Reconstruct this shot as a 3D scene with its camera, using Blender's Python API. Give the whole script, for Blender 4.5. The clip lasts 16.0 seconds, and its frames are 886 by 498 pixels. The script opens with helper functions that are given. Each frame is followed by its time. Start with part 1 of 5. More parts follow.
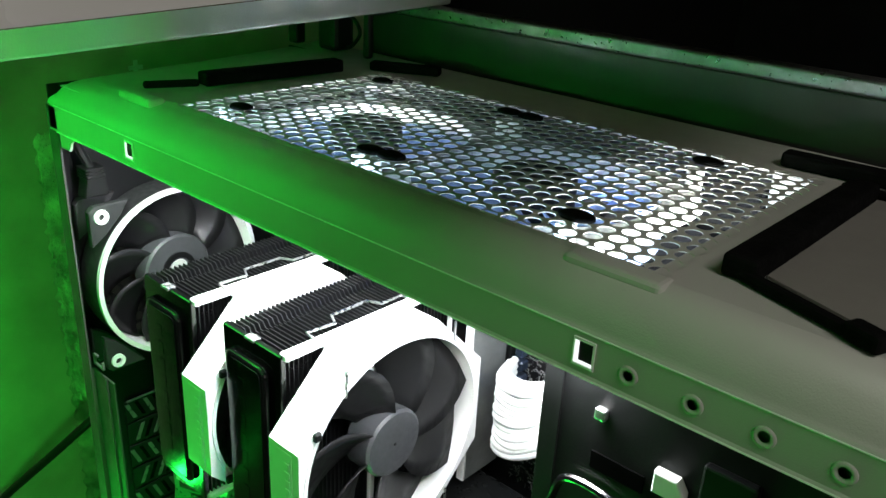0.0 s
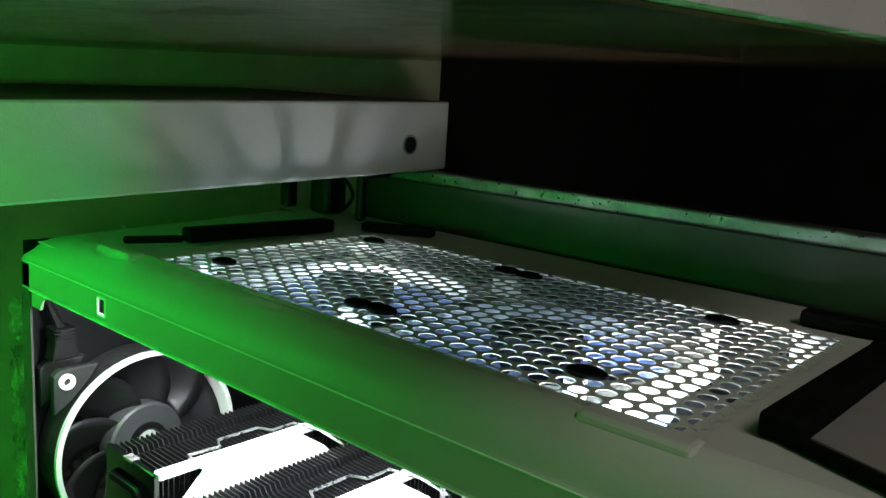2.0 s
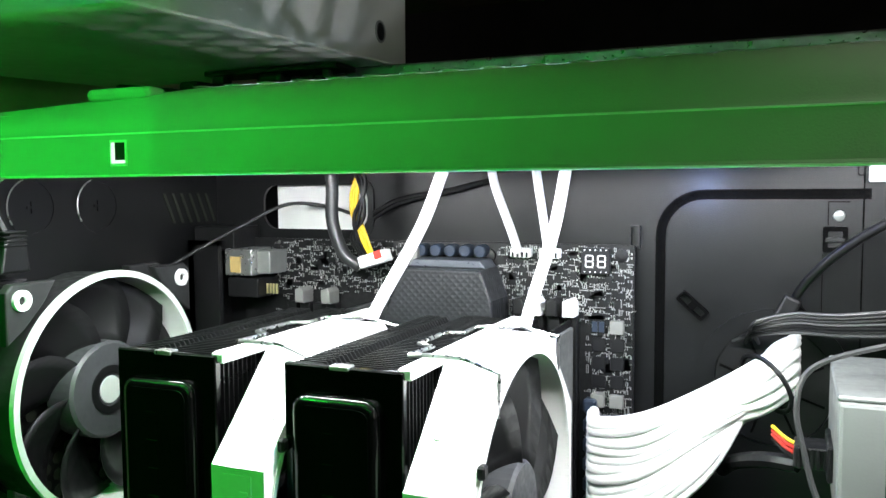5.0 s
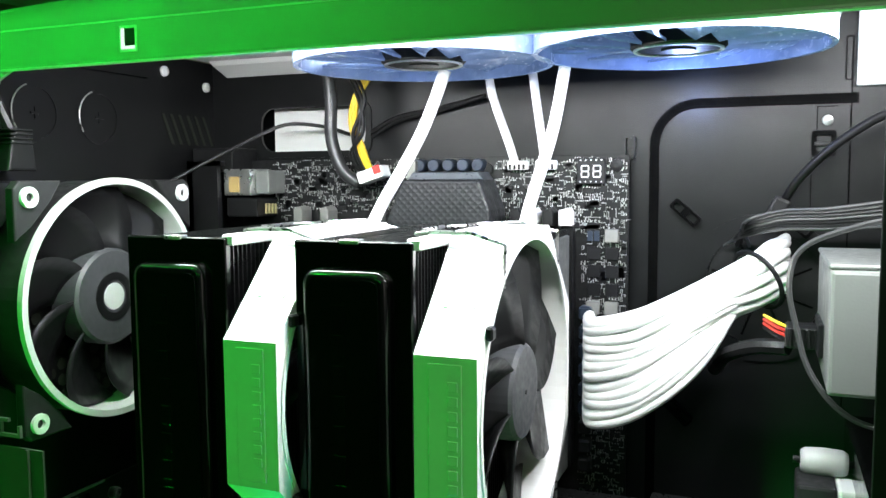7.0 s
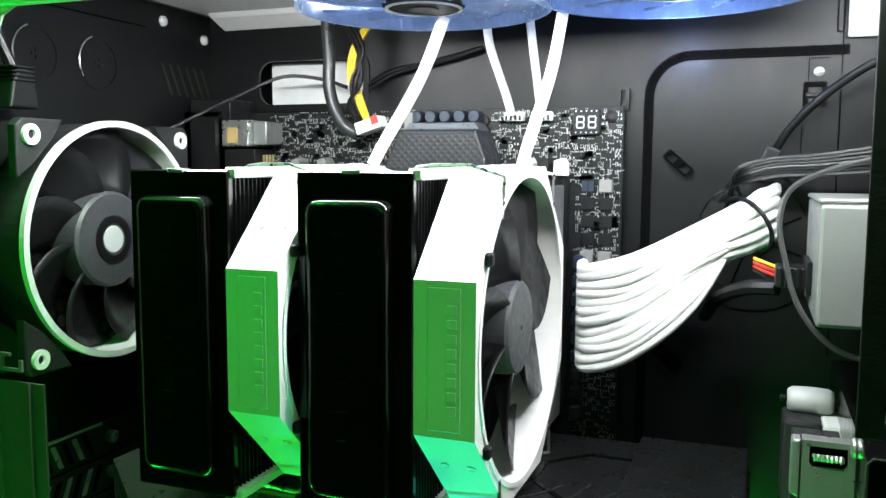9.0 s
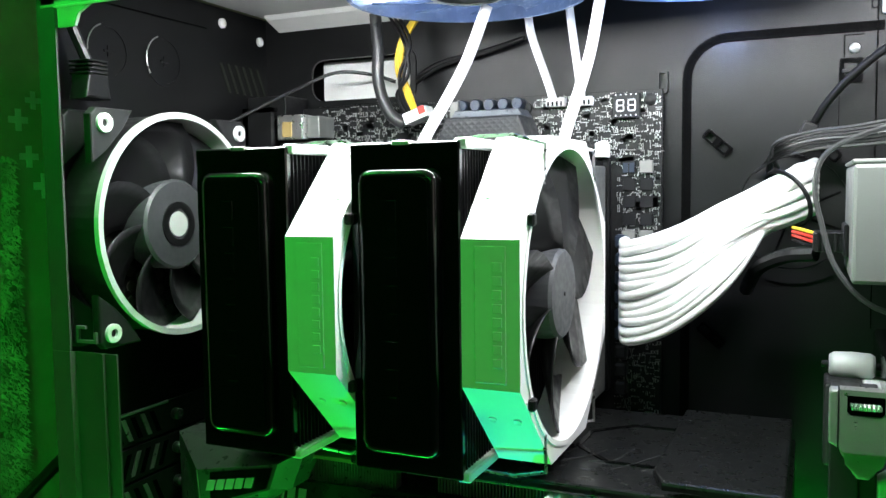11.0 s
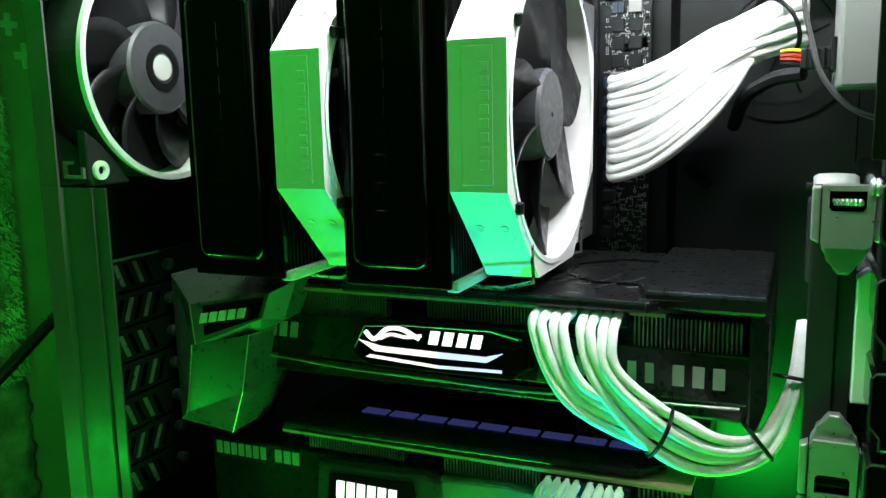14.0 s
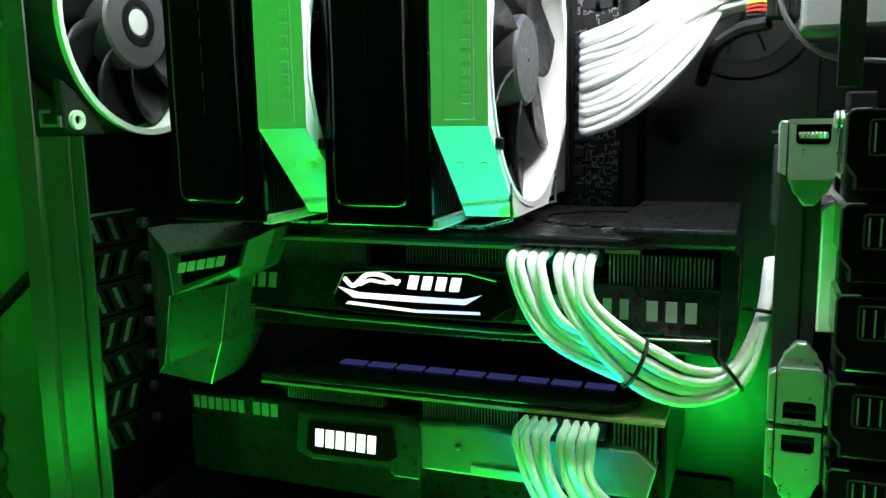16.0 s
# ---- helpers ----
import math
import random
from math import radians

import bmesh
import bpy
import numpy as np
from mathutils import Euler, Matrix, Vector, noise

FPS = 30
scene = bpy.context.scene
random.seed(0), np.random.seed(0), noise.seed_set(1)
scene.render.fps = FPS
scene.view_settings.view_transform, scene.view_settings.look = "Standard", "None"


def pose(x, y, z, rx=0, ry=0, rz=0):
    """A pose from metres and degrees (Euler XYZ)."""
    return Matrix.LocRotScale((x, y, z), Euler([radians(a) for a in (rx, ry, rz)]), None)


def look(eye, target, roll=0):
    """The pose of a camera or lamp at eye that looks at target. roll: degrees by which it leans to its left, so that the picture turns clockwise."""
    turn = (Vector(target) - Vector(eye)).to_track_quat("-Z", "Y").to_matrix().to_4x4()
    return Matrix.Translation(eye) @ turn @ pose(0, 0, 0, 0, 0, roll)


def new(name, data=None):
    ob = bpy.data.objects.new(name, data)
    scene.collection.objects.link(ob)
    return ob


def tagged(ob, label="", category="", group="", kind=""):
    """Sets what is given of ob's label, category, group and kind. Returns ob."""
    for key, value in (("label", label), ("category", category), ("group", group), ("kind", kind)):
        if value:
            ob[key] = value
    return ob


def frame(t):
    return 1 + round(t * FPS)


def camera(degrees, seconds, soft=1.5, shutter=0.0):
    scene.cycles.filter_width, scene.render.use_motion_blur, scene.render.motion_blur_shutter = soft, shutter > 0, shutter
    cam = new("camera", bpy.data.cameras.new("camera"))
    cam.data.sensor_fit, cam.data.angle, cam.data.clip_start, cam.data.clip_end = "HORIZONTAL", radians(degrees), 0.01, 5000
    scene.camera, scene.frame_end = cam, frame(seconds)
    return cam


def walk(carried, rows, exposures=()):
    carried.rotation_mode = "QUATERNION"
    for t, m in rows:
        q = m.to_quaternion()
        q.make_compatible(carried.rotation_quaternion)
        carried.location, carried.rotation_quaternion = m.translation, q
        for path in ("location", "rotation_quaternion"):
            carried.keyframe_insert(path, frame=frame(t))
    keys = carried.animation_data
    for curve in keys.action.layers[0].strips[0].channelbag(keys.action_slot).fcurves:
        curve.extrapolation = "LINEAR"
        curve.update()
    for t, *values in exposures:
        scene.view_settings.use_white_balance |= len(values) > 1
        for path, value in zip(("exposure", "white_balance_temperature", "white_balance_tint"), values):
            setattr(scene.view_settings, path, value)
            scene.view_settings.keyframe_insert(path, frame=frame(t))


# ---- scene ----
cam = camera(56.5, 16.0)
PATH = [
    (0, (0.51, -0.182, 0.638), (-0.7, 1.203, -0.147), 3.1),
    (0.5, (0.504, -0.181, 0.649), (-0.69, 1.227, -0.122), 5.5),
    (1, (0.504, -0.181, 0.647), (-0.707, 1.253, -0.044), 5.2),
    (1.5, (0.503, -0.171, 0.636), (-0.816, 1.251, 0.15), 3.6),
    (2, (0.493, -0.164, 0.619), (-0.803, 1.315, 0.253), 3.5),
    (2.5, (0.457, -0.167, 0.599), (-0.792, 1.357, 0.254), 3.3),
    (3, (0.416, -0.173, 0.572), (-0.755, 1.415, 0.243), 2.7),
    (3.5, (0.385, -0.186, 0.548), (-0.698, 1.468, 0.245), 2.1),
    (4, (0.37, -0.198, 0.533), (-0.583, 1.543, 0.289), 1.4),
    (4.5, (0.355, -0.213, 0.511), (-0.474, 1.598, 0.33), -0.2),
    (5, (0.344, -0.224, 0.489), (-0.435, 1.612, 0.342), -0.4),
    (7.5, (0.339, -0.241, 0.445), (-0.383, 1.615, 0.267), -0.4),
    (8, (0.34, -0.244, 0.441), (-0.365, 1.622, 0.292), -0.1),
    (8.5, (0.338, -0.246, 0.432), (-0.358, 1.619, 0.243), 0.1),
    (9, (0.338, -0.248, 0.427), (-0.369, 1.612, 0.224), 0.3),
    (11.5, (0.347, -0.268, 0.398), (-0.481, 1.546, 0.254), -0.8),
    (12, (0.346, -0.268, 0.388), (-0.462, 1.545, 0.146), -0.5),
    (12.5, (0.344, -0.272, 0.379), (-0.467, 1.538, 0.124), -0.3),
    (13, (0.344, -0.274, 0.378), (-0.449, 1.541, 0.102), -0.8),
    (13.5, (0.346, -0.274, 0.372), (-0.433, 1.546, 0.083), -1.5),
    (14, (0.349, -0.272, 0.359), (-0.44, 1.537, 0.037), -1.2),
    (14.5, (0.346, -0.279, 0.347), (-0.402, 1.547, 0.025), -0.8),
    (15, (0.347, -0.281, 0.345), (-0.377, 1.555, 0.02), -0.7),
    (15.5, (0.347, -0.283, 0.338), (-0.365, 1.56, 0.026), -0.9),
    (16, (0.346, -0.285, 0.333), (-0.361, 1.559, 0.018), -1.0),
]
EXPOSURES = [(0, 0.15), (1, 0.05), (1.7, -0.15), (2.5, 0.1), (3.5, 0.25), (5, 0.1), (8, 0.0), (12.5, 0.05), (14, 0.2), (16, 0.35)]
walk(cam, [(t, look(eye, target, roll)) for t, eye, target, roll in PATH], EXPOSURES)

# ---- light ----
world = bpy.data.worlds.new("world")
scene.world = world
world.use_nodes = True
world.node_tree.nodes["Background"].inputs[0].default_value = (0.5, 0.55, 0.5, 1)
world.node_tree.nodes["Background"].inputs[1].default_value = 0.004


def lamp(name, eye, target, size, watts, color, size_y=None):
    data = bpy.data.lights.new(name, "AREA")
    data.energy, data.color, data.size = watts, color, size
    if size_y:
        data.shape, data.size_y = "RECTANGLE", size_y
    ob = new(name, data)
    ob.matrix_world = look(eye, target)
    return ob


def spot(name, eye, target, watts, color, cone, blend):
    data = bpy.data.lights.new(name, "SPOT")
    data.energy, data.color, data.spot_size, data.spot_blend, data.shadow_soft_size = watts, color, radians(cone), blend, 0.001
    ob = new(name, data)
    ob.matrix_world = look(eye, target)
    return ob


GREEN = (0.01, 1.0, 0.06)
# white strips inside the top frame of the case, along the open side and beside the front fan
lamp("white_led_strip", (0.225, 0.0345, 0.4995), (0.225, 0.0560, 0.4675), 0.34, 1.7, (0.95, 0.98, 1.0), 0.005)
lamp("white_led_strip", (0.396, 0.120, 0.5100), (0.350, 0.120, 0.500), 0.13, 0.42, (0.95, 0.98, 1.0), 0.006)


def bulb(name, eye, watts, color, soft):
    data = bpy.data.lights.new(name, "POINT")
    data.energy, data.color, data.shadow_soft_size = watts, color, soft
    ob = new(name, data)
    ob.location = eye
    return ob


# unseen bluish fill added to brighten the mesh holes, and the roof fans' own blue glow
lamp("mesh_fill_light", (0.26, 0.050, 0.5235), (0.26, 0.12, 0.5190), 0.27, 0.10, (0.55, 0.75, 1.0), 0.005)
bulb("blue_fan_light", (0.300, 0.172, 0.487), 0.13, (0.35, 0.50, 1.0), 0.006)
# white point lamp added over the fan blades, to throw hole dapples on the console
bulb("dapple_bulb", (0.158, 0.150, 0.5140), 0.13, (0.9, 0.95, 1.0), 0.0012)
# green light under the desk, over the rear corner of the case
bulb("green_desk_light", (0.0, -0.165, 0.585), 1.0, GREEN, 0.02)
# unseen fill added to turn the rail greener than the cooler caps
lamp("green_rail_fill", (0.05, -0.085, 0.549), (0.05, 0.015, 0.495), 0.30, 0.17, GREEN, 0.008)
# spot added so its cone edge imitates a hard shadow border on the console
spot("green_border_spot", (0.220, -0.200, 0.600), (0.108, -0.190, 0.590), 0.9, GREEN, 122, 0.03)
# unseen fill added from the front, also for the rail
lamp("green_front_fill", (0.22, -0.50, 0.56), (0.25, 0.02, 0.48), 0.40, 0.20, GREEN, 0.03)
# unseen fill added inside the case to green the latches and their column
lamp("green_latch_fill", (0.330, 0.100, 0.128), (0.345, 0.19, 0.25), 0.04, 0.38, GREEN, 0.02)
# green strip low in the open side
lamp("green_floor_light", (0.215, 0.0, 0.04), (0.225, 0.03, 0.30), 0.40, 0.95, GREEN, 0.02)
# unseen cyan spot added for the lower bevels of the cooler fans
spot("cyan_bevel_spot", (0.29, 0.022, 0.050), (0.245, 0.06, 0.29), 1.6, (0.02, 0.50, 1.0), 40, 0.8)
# unseen green bulb added to lift the wall and towel beside the case
bulb("green_floor_light", (-0.06, -0.07, 0.14), 0.34, GREEN, 0.01)
# soft light of the room
lamp("room_light", (0.88, -0.12, 1.15), (0.47, 0.0, 0.53), 0.30, 1.75, (1.0, 0.96, 0.88))
# two unseen warm-white fills added for the fan sides and the console face
lamp("fill_light", (1.05, -0.65, 0.57), (0.1, 0.1, 0.52), 0.40, 0.42, (1.0, 0.93, 0.80))
lamp("fill_light", (1.20, 0.08, 0.61), (0.1, 0.1, 0.58), 0.30, 0.42, (1.0, 0.97, 0.92))


# ---- materials ----
def mat(name, color, rough=0.5, metal=0.0, var=0.15, scale=60.0, bump=0.0, bump_scale=400.0, emit=None, power=0.0, rvar=0.1, alpha=None, trans=0.0):
    m = bpy.data.materials.new(name)
    m.use_nodes = True
    nt = m.node_tree
    b = nt.nodes["Principled BSDF"]
    b.inputs["Metallic"].default_value = metal
    tc = nt.nodes.new("ShaderNodeTexCoord")
    n1 = nt.nodes.new("ShaderNodeTexNoise")
    n1.inputs["Scale"].default_value, n1.inputs["Detail"].default_value = scale, 6
    nt.links.new(tc.outputs["Object"], n1.inputs["Vector"])
    ramp = nt.nodes.new("ShaderNodeMapRange")
    ramp.inputs["From Min"].default_value, ramp.inputs["From Max"].default_value = 0.3, 0.7
    ramp.inputs["To Min"].default_value, ramp.inputs["To Max"].default_value = 1 - var, 1 + var
    nt.links.new(n1.outputs["Fac"], ramp.inputs["Value"])
    mul = nt.nodes.new("ShaderNodeVectorMath")
    mul.operation = "SCALE"
    mul.inputs[0].default_value = color
    nt.links.new(ramp.outputs["Result"], mul.inputs["Scale"])
    nt.links.new(mul.outputs["Vector"], b.inputs["Base Color"])
    rr = nt.nodes.new("ShaderNodeMapRange")
    rr.inputs["From Min"].default_value, rr.inputs["From Max"].default_value = 0.3, 0.7
    rr.inputs["To Min"].default_value, rr.inputs["To Max"].default_value = max(0.02, rough - rvar), min(1, rough + rvar)
    n2 = nt.nodes.new("ShaderNodeTexNoise")
    n2.inputs["Scale"].default_value, n2.inputs["Detail"].default_value = scale * 4.3, 4
    nt.links.new(tc.outputs["Object"], n2.inputs["Vector"])
    nt.links.new(n2.outputs["Fac"], rr.inputs["Value"])
    nt.links.new(rr.outputs["Result"], b.inputs["Roughness"])
    if bump:
        n3 = nt.nodes.new("ShaderNodeTexNoise")
        n3.inputs["Scale"].default_value, n3.inputs["Detail"].default_value = bump_scale, 3
        nt.links.new(tc.outputs["Object"], n3.inputs["Vector"])
        bp = nt.nodes.new("ShaderNodeBump")
        bp.inputs["Strength"].default_value, bp.inputs["Distance"].default_value = bump, 0.0006
        nt.links.new(n3.outputs["Fac"], bp.inputs["Height"])
        nt.links.new(bp.outputs["Normal"], b.inputs["Normal"])
    if emit:
        b.inputs["Emission Color"].default_value = (*emit, 1)
        b.inputs["Emission Strength"].default_value = power
    if trans:
        b.inputs["Transmission Weight"].default_value = trans
    return m


def dull(m, level):
    m.node_tree.nodes["Principled BSDF"].inputs["Specular IOR Level"].default_value = level
    return m


def sleeve_mat(name, color):
    """Braided sleeving: a fine crossing weave in relief."""
    m = mat(name, color, 0.75, 0, 0.08, 90)
    nt = m.node_tree
    b = nt.nodes["Principled BSDF"]
    tc = nt.nodes["Texture Coordinate"]
    out = []
    for ang in (0.7, -0.7):
        mp = nt.nodes.new("ShaderNodeMapping")
        mp.inputs["Rotation"].default_value = (0.5, ang, ang * 0.8)
        w = nt.nodes.new("ShaderNodeTexWave")
        w.inputs["Scale"].default_value = 330
        nt.links.new(tc.outputs["Object"], mp.inputs["Vector"])
        nt.links.new(mp.outputs["Vector"], w.inputs["Vector"])
        out.append(w)
    mx = nt.nodes.new("ShaderNodeMath")
    mx.operation = "MULTIPLY"
    nt.links.new(out[0].outputs["Fac"], mx.inputs[0])
    nt.links.new(out[1].outputs["Fac"], mx.inputs[1])
    bp = nt.nodes.new("ShaderNodeBump")
    bp.inputs["Strength"].default_value, bp.inputs["Distance"].default_value = 0.3, 0.0005
    nt.links.new(mx.outputs[0], bp.inputs["Height"])
    nt.links.new(bp.outputs["Normal"], b.inputs["Normal"])
    return m


def weave_mat(name, color, scale):
    """Small diamond relief on cast metal."""
    m = mat(name, color, 0.4, 0.3, 0.1, 50)
    nt = m.node_tree
    b = nt.nodes["Principled BSDF"]
    tc = nt.nodes["Texture Coordinate"]
    mp = nt.nodes.new("ShaderNodeMapping")
    mp.inputs["Rotation"].default_value = (0, radians(45), 0)
    ck = nt.nodes.new("ShaderNodeTexVoronoi")
    ck.distance = "CHEBYCHEV"
    ck.inputs["Randomness"].default_value = 0.0
    ck.inputs["Scale"].default_value = scale
    nt.links.new(tc.outputs["Object"], mp.inputs["Vector"])
    nt.links.new(mp.outputs["Vector"], ck.inputs["Vector"])
    bp = nt.nodes.new("ShaderNodeBump")
    bp.inputs["Strength"].default_value, bp.inputs["Distance"].default_value = 0.45, 0.0008
    nt.links.new(ck.outputs["Distance"], bp.inputs["Height"])
    nt.links.new(bp.outputs["Normal"], b.inputs["Normal"])
    return m


PAINT = mat("case_paint", (0.46, 0.46, 0.42), 0.42, 0.0, 0.06, 18, 0.2, 1500)
POST = mat("rear_post_paint", (0.065, 0.065, 0.062), 0.42, 0.0, 0.12, 20, 0.2, 1500)
# white for highlights drawn along steel edges, and for the printed crosses
EDGE = mat("highlight_print_white", (0.88, 0.88, 0.86), 0.5, 0.0, 0.04, 60)
INNER = mat("inner_black_paint", (0.0058, 0.0060, 0.0064), 0.36, 0.0, 0.2, 25, 0.15, 1500, rvar=0.05)
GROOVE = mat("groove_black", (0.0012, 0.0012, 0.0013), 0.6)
VENT = mat("vent_sheet", (0.012, 0.015, 0.009), 0.5)
PALE_PLATE = mat("pale_plate", (0.22, 0.21, 0.19), 0.5, 0, 0.08, 15, 0.2, 1200)
RUBBER = mat("black_rubber", (0.005, 0.005, 0.005), 0.8, 0, 0.3, 120, 0.4, 600)
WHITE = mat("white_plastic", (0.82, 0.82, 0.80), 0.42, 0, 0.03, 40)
WHITE_SOFT = mat("white_rubber", (0.75, 0.75, 0.74), 0.7, 0, 0.05, 60)
BLACK_GLOSS = mat("black_gloss_plastic", (0.0022, 0.0022, 0.0024), 0.15, 0, 0.1, 40, rvar=0.04)
BLACK = mat("black_plastic", (0.0065, 0.0065, 0.007), 0.45, 0, 0.2, 60, 0.15, 900)
BLADE = mat("fan_blade_black", (0.009, 0.009, 0.0095), 0.38, 0, 0.2, 40)
HUB = mat("hub_grey", (0.045, 0.046, 0.050), 0.5, 0, 0.15, 80)
RIM = mat("fan_rim_grey", (0.62, 0.62, 0.62), 0.5, 0, 0.06, 50)
FRAME_GREY = mat("fan_frame_grey", (0.022, 0.022, 0.023), 0.5, 0, 0.15, 60)
FIN = mat("fin_black_aluminium", (0.010, 0.010, 0.011), 0.35, 0.5, 0.2, 80)
FIN_GREY = mat("fin_grey_aluminium", (0.26, 0.26, 0.26), 0.35, 0.7, 0.2, 80)
WIRE = mat("bare_wire", (0.6, 0.6, 0.6), 0.3, 1.0, 0.1, 80)
STEEL = mat("steel", (0.45, 0.45, 0.44), 0.32, 0.9, 0.15, 60, 0.15, 700)
ZINC = mat("grey_metal", (0.26, 0.27, 0.26), 0.38, 0.6, 0.15, 60, 0.2, 900)
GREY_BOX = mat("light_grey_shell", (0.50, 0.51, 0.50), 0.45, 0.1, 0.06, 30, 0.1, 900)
PCB = mat("circuit_board", (0.007, 0.007, 0.0075), 0.42, 0, 0.5, 300, 0.3, 900)
SILK = mat("silkscreen", (0.26, 0.26, 0.255), 0.6)
CHIP = mat("chip_black", (0.008, 0.008, 0.009), 0.4)
SOLDER = mat("solder", (0.45, 0.45, 0.44), 0.42, 0.8, 0.3, 400)
CHOKE = mat("choke_grey", (0.20, 0.20, 0.19), 0.5, 0.3)
NAVY = mat("capacitor_blue", (0.02, 0.03, 0.05), 0.35, 0.2)
TAN = mat("tan_label", (0.38, 0.27, 0.10), 0.6)
HEATSINK = weave_mat("diamond_heatsink", (0.022, 0.023, 0.026), 330)
HEAT_TOP = mat("heatsink_edge", (0.11, 0.12, 0.14), 0.35, 0.5)
SLEEVE = sleeve_mat("white_braid", (0.86, 0.86, 0.85))
YELLOW = mat("yellow_wire", (0.65, 0.42, 0.02), 0.45)
RED = mat("red_wire", (0.5, 0.03, 0.02), 0.45)
BOX_GREY = mat("dull_grey_shell", (0.16, 0.165, 0.16), 0.45, 0.1, 0.06, 30, 0.1, 900)
BLACK_WIRE = mat("black_wire", (0.005, 0.005, 0.0055), 0.4)
GREY_WIRE = mat("grey_wire", (0.03, 0.03, 0.031), 0.4)
GOLD = mat("board_edge", (0.30, 0.26, 0.13), 0.5, 0.2)
SHROUD = mat("shroud_black", (0.009, 0.0095, 0.0095), 0.30, 0, 0.15, 50, 0.1, 900, rvar=0.06)
COVER = mat("cover_grey", (0.075, 0.078, 0.076), 0.34, 0.3, 0.15, 50, 0.1, 900)
LATCH = mat("cast_latch_metal", (0.50, 0.50, 0.49), 0.36, 0.75, 0.10, 60, 0.15, 900)
# emission that stands in for inside light showing through the rail's holes
HOLE_GLOW = mat("hole_glow", (0.9, 0.9, 0.9), 0.4, emit=(0.95, 0.98, 1.0), power=0.9)
SHROUD_GREY = mat("shroud_grey", (0.030, 0.031, 0.032), 0.35, 0.2, 0.2, 50)
PRINT = mat("grey_print", (0.24, 0.25, 0.24), 0.5)
LIT = mat("lit_logo", (0.9, 0.9, 0.9), 0.4, emit=(1.0, 0.93, 0.96), power=1.15)
LIT_WARM = mat("lit_logo_warm", (0.9, 0.8, 0.7), 0.4, emit=(1.0, 0.66, 0.82), power=1.1)
LIT_VIOLET = mat("lit_logo_violet", (0.9, 0.7, 0.9), 0.4, emit=(0.62, 0.50, 1.0), power=1.0)
FANLIGHT = mat("lit_fan_blade", (0.20, 0.27, 0.45), 0.22, emit=(0.30, 0.50, 1.0), power=0.16, var=0.25)
LIT_TILE = mat("lit_tile", (0.05, 0.05, 0.08), 0.3, emit=(0.22, 0.24, 1.0), power=0.09)
DIGIT = mat("digit_segment", (0.55, 0.56, 0.55), 0.5)
CONSOLE = mat("console_plastic", (0.48, 0.47, 0.43), 0.5, 0, 0.05, 22, 0.25, 900)
SCRATCHED = mat("scratched_steel", (0.20, 0.20, 0.20), 0.42, 0.8, 0.35, 70, 0.25, 260, rvar=0.2)
PLASTER = mat("wall_plaster", (0.66, 0.61, 0.47), 0.85, 0, 0.18, 14, 0.7, 120)
DARK_BOARD = mat("dark_board", (0.026, 0.027, 0.024), 0.5, 0, 0.15, 12, 0.2, 300)
# near-black that puts the room's lack of light into the colour
DARK_ROOM = mat("unlit_room_black", (0.006, 0.006, 0.006), 0.9, 0, 0.2, 3)
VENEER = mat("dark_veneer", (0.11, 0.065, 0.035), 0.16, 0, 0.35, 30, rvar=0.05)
DESK = mat("desk_laminate", (0.50, 0.49, 0.47), 0.25, 0, 0.04, 10, 0.05, 300)
FABRIC = mat("fuzzy_cloth", (0.58, 0.64, 0.46), 0.95, 0, 0.55, 45, 1.0, 300)
WALLCLOTH = mat("printed_wallpaper", (0.50, 0.46, 0.33), 0.85, 0, 0.2, 16, 0.6, 140)
FLOOR = mat("floor_boards", (0.10, 0.08, 0.06), 0.5, 0, 0.25, 6)


for dim in (INNER, SHROUD, FRAME_GREY, BLADE):
    dull(dim, 0.3)
dull(INNER, 0.22)
for deep in (GROOVE, RUBBER):
    dull(deep, 0.03)
for deep in (BLACK, PCB, CHIP):
    dull(deep, 0.25)
dull(BLACK_WIRE, 0.25)
dull(GREY_WIRE, 0.5)


# ---- building tools ----
def thing(name, base, label, category, group="", kind=""):
    ob = new(name)
    ob.empty_display_size = 0.01
    ob.matrix_basis = base if isinstance(base, Matrix) else Matrix.Translation(base)
    return tagged(ob, label, category, group, kind)


def part(name, bm, material, parent, label="", local=False, smooth=False):
    """Links a bmesh as one mesh object under a thing or part; unless local, its points are in the world's metres."""
    if isinstance(bm, bpy.types.Mesh):
        me = bm
    else:
        bmesh.ops.recalc_face_normals(bm, faces=bm.faces)
        me = bpy.data.meshes.new(name)
        bm.to_mesh(me)
        bm.free()
        me.materials.append(material)
        if smooth:
            for p in me.polygons:
                p.use_smooth = True
    ob = new(name, me)
    if parent is not None:
        ob.parent = parent
        if not local:
            ob.matrix_parent_inverse = parent.matrix_basis.inverted() if parent.parent is None else Matrix()
    if label:
        ob["label"] = label
    return ob


def box(bm, x0, x1, y0, y1, z0, z1, bevel=0.0, seg=1):
    vs = bmesh.ops.create_cube(bm, size=1.0)["verts"]
    for v in vs:
        v.co = Vector(((x0 + x1) / 2 + v.co.x * (x1 - x0), (y0 + y1) / 2 + v.co.y * (y1 - y0), (z0 + z1) / 2 + v.co.z * (z1 - z0)))
    if bevel:
        es = list({e for v in vs for e in v.link_edges})
        bmesh.ops.bevel(bm, geom=es, offset=bevel, segments=seg, profile=0.5, affect="EDGES")
    return bm


def boxes(*args, bevel=0.0):
    bm = bmesh.new()
    for a in args:
        box(bm, *a, bevel=bevel)
    return bm


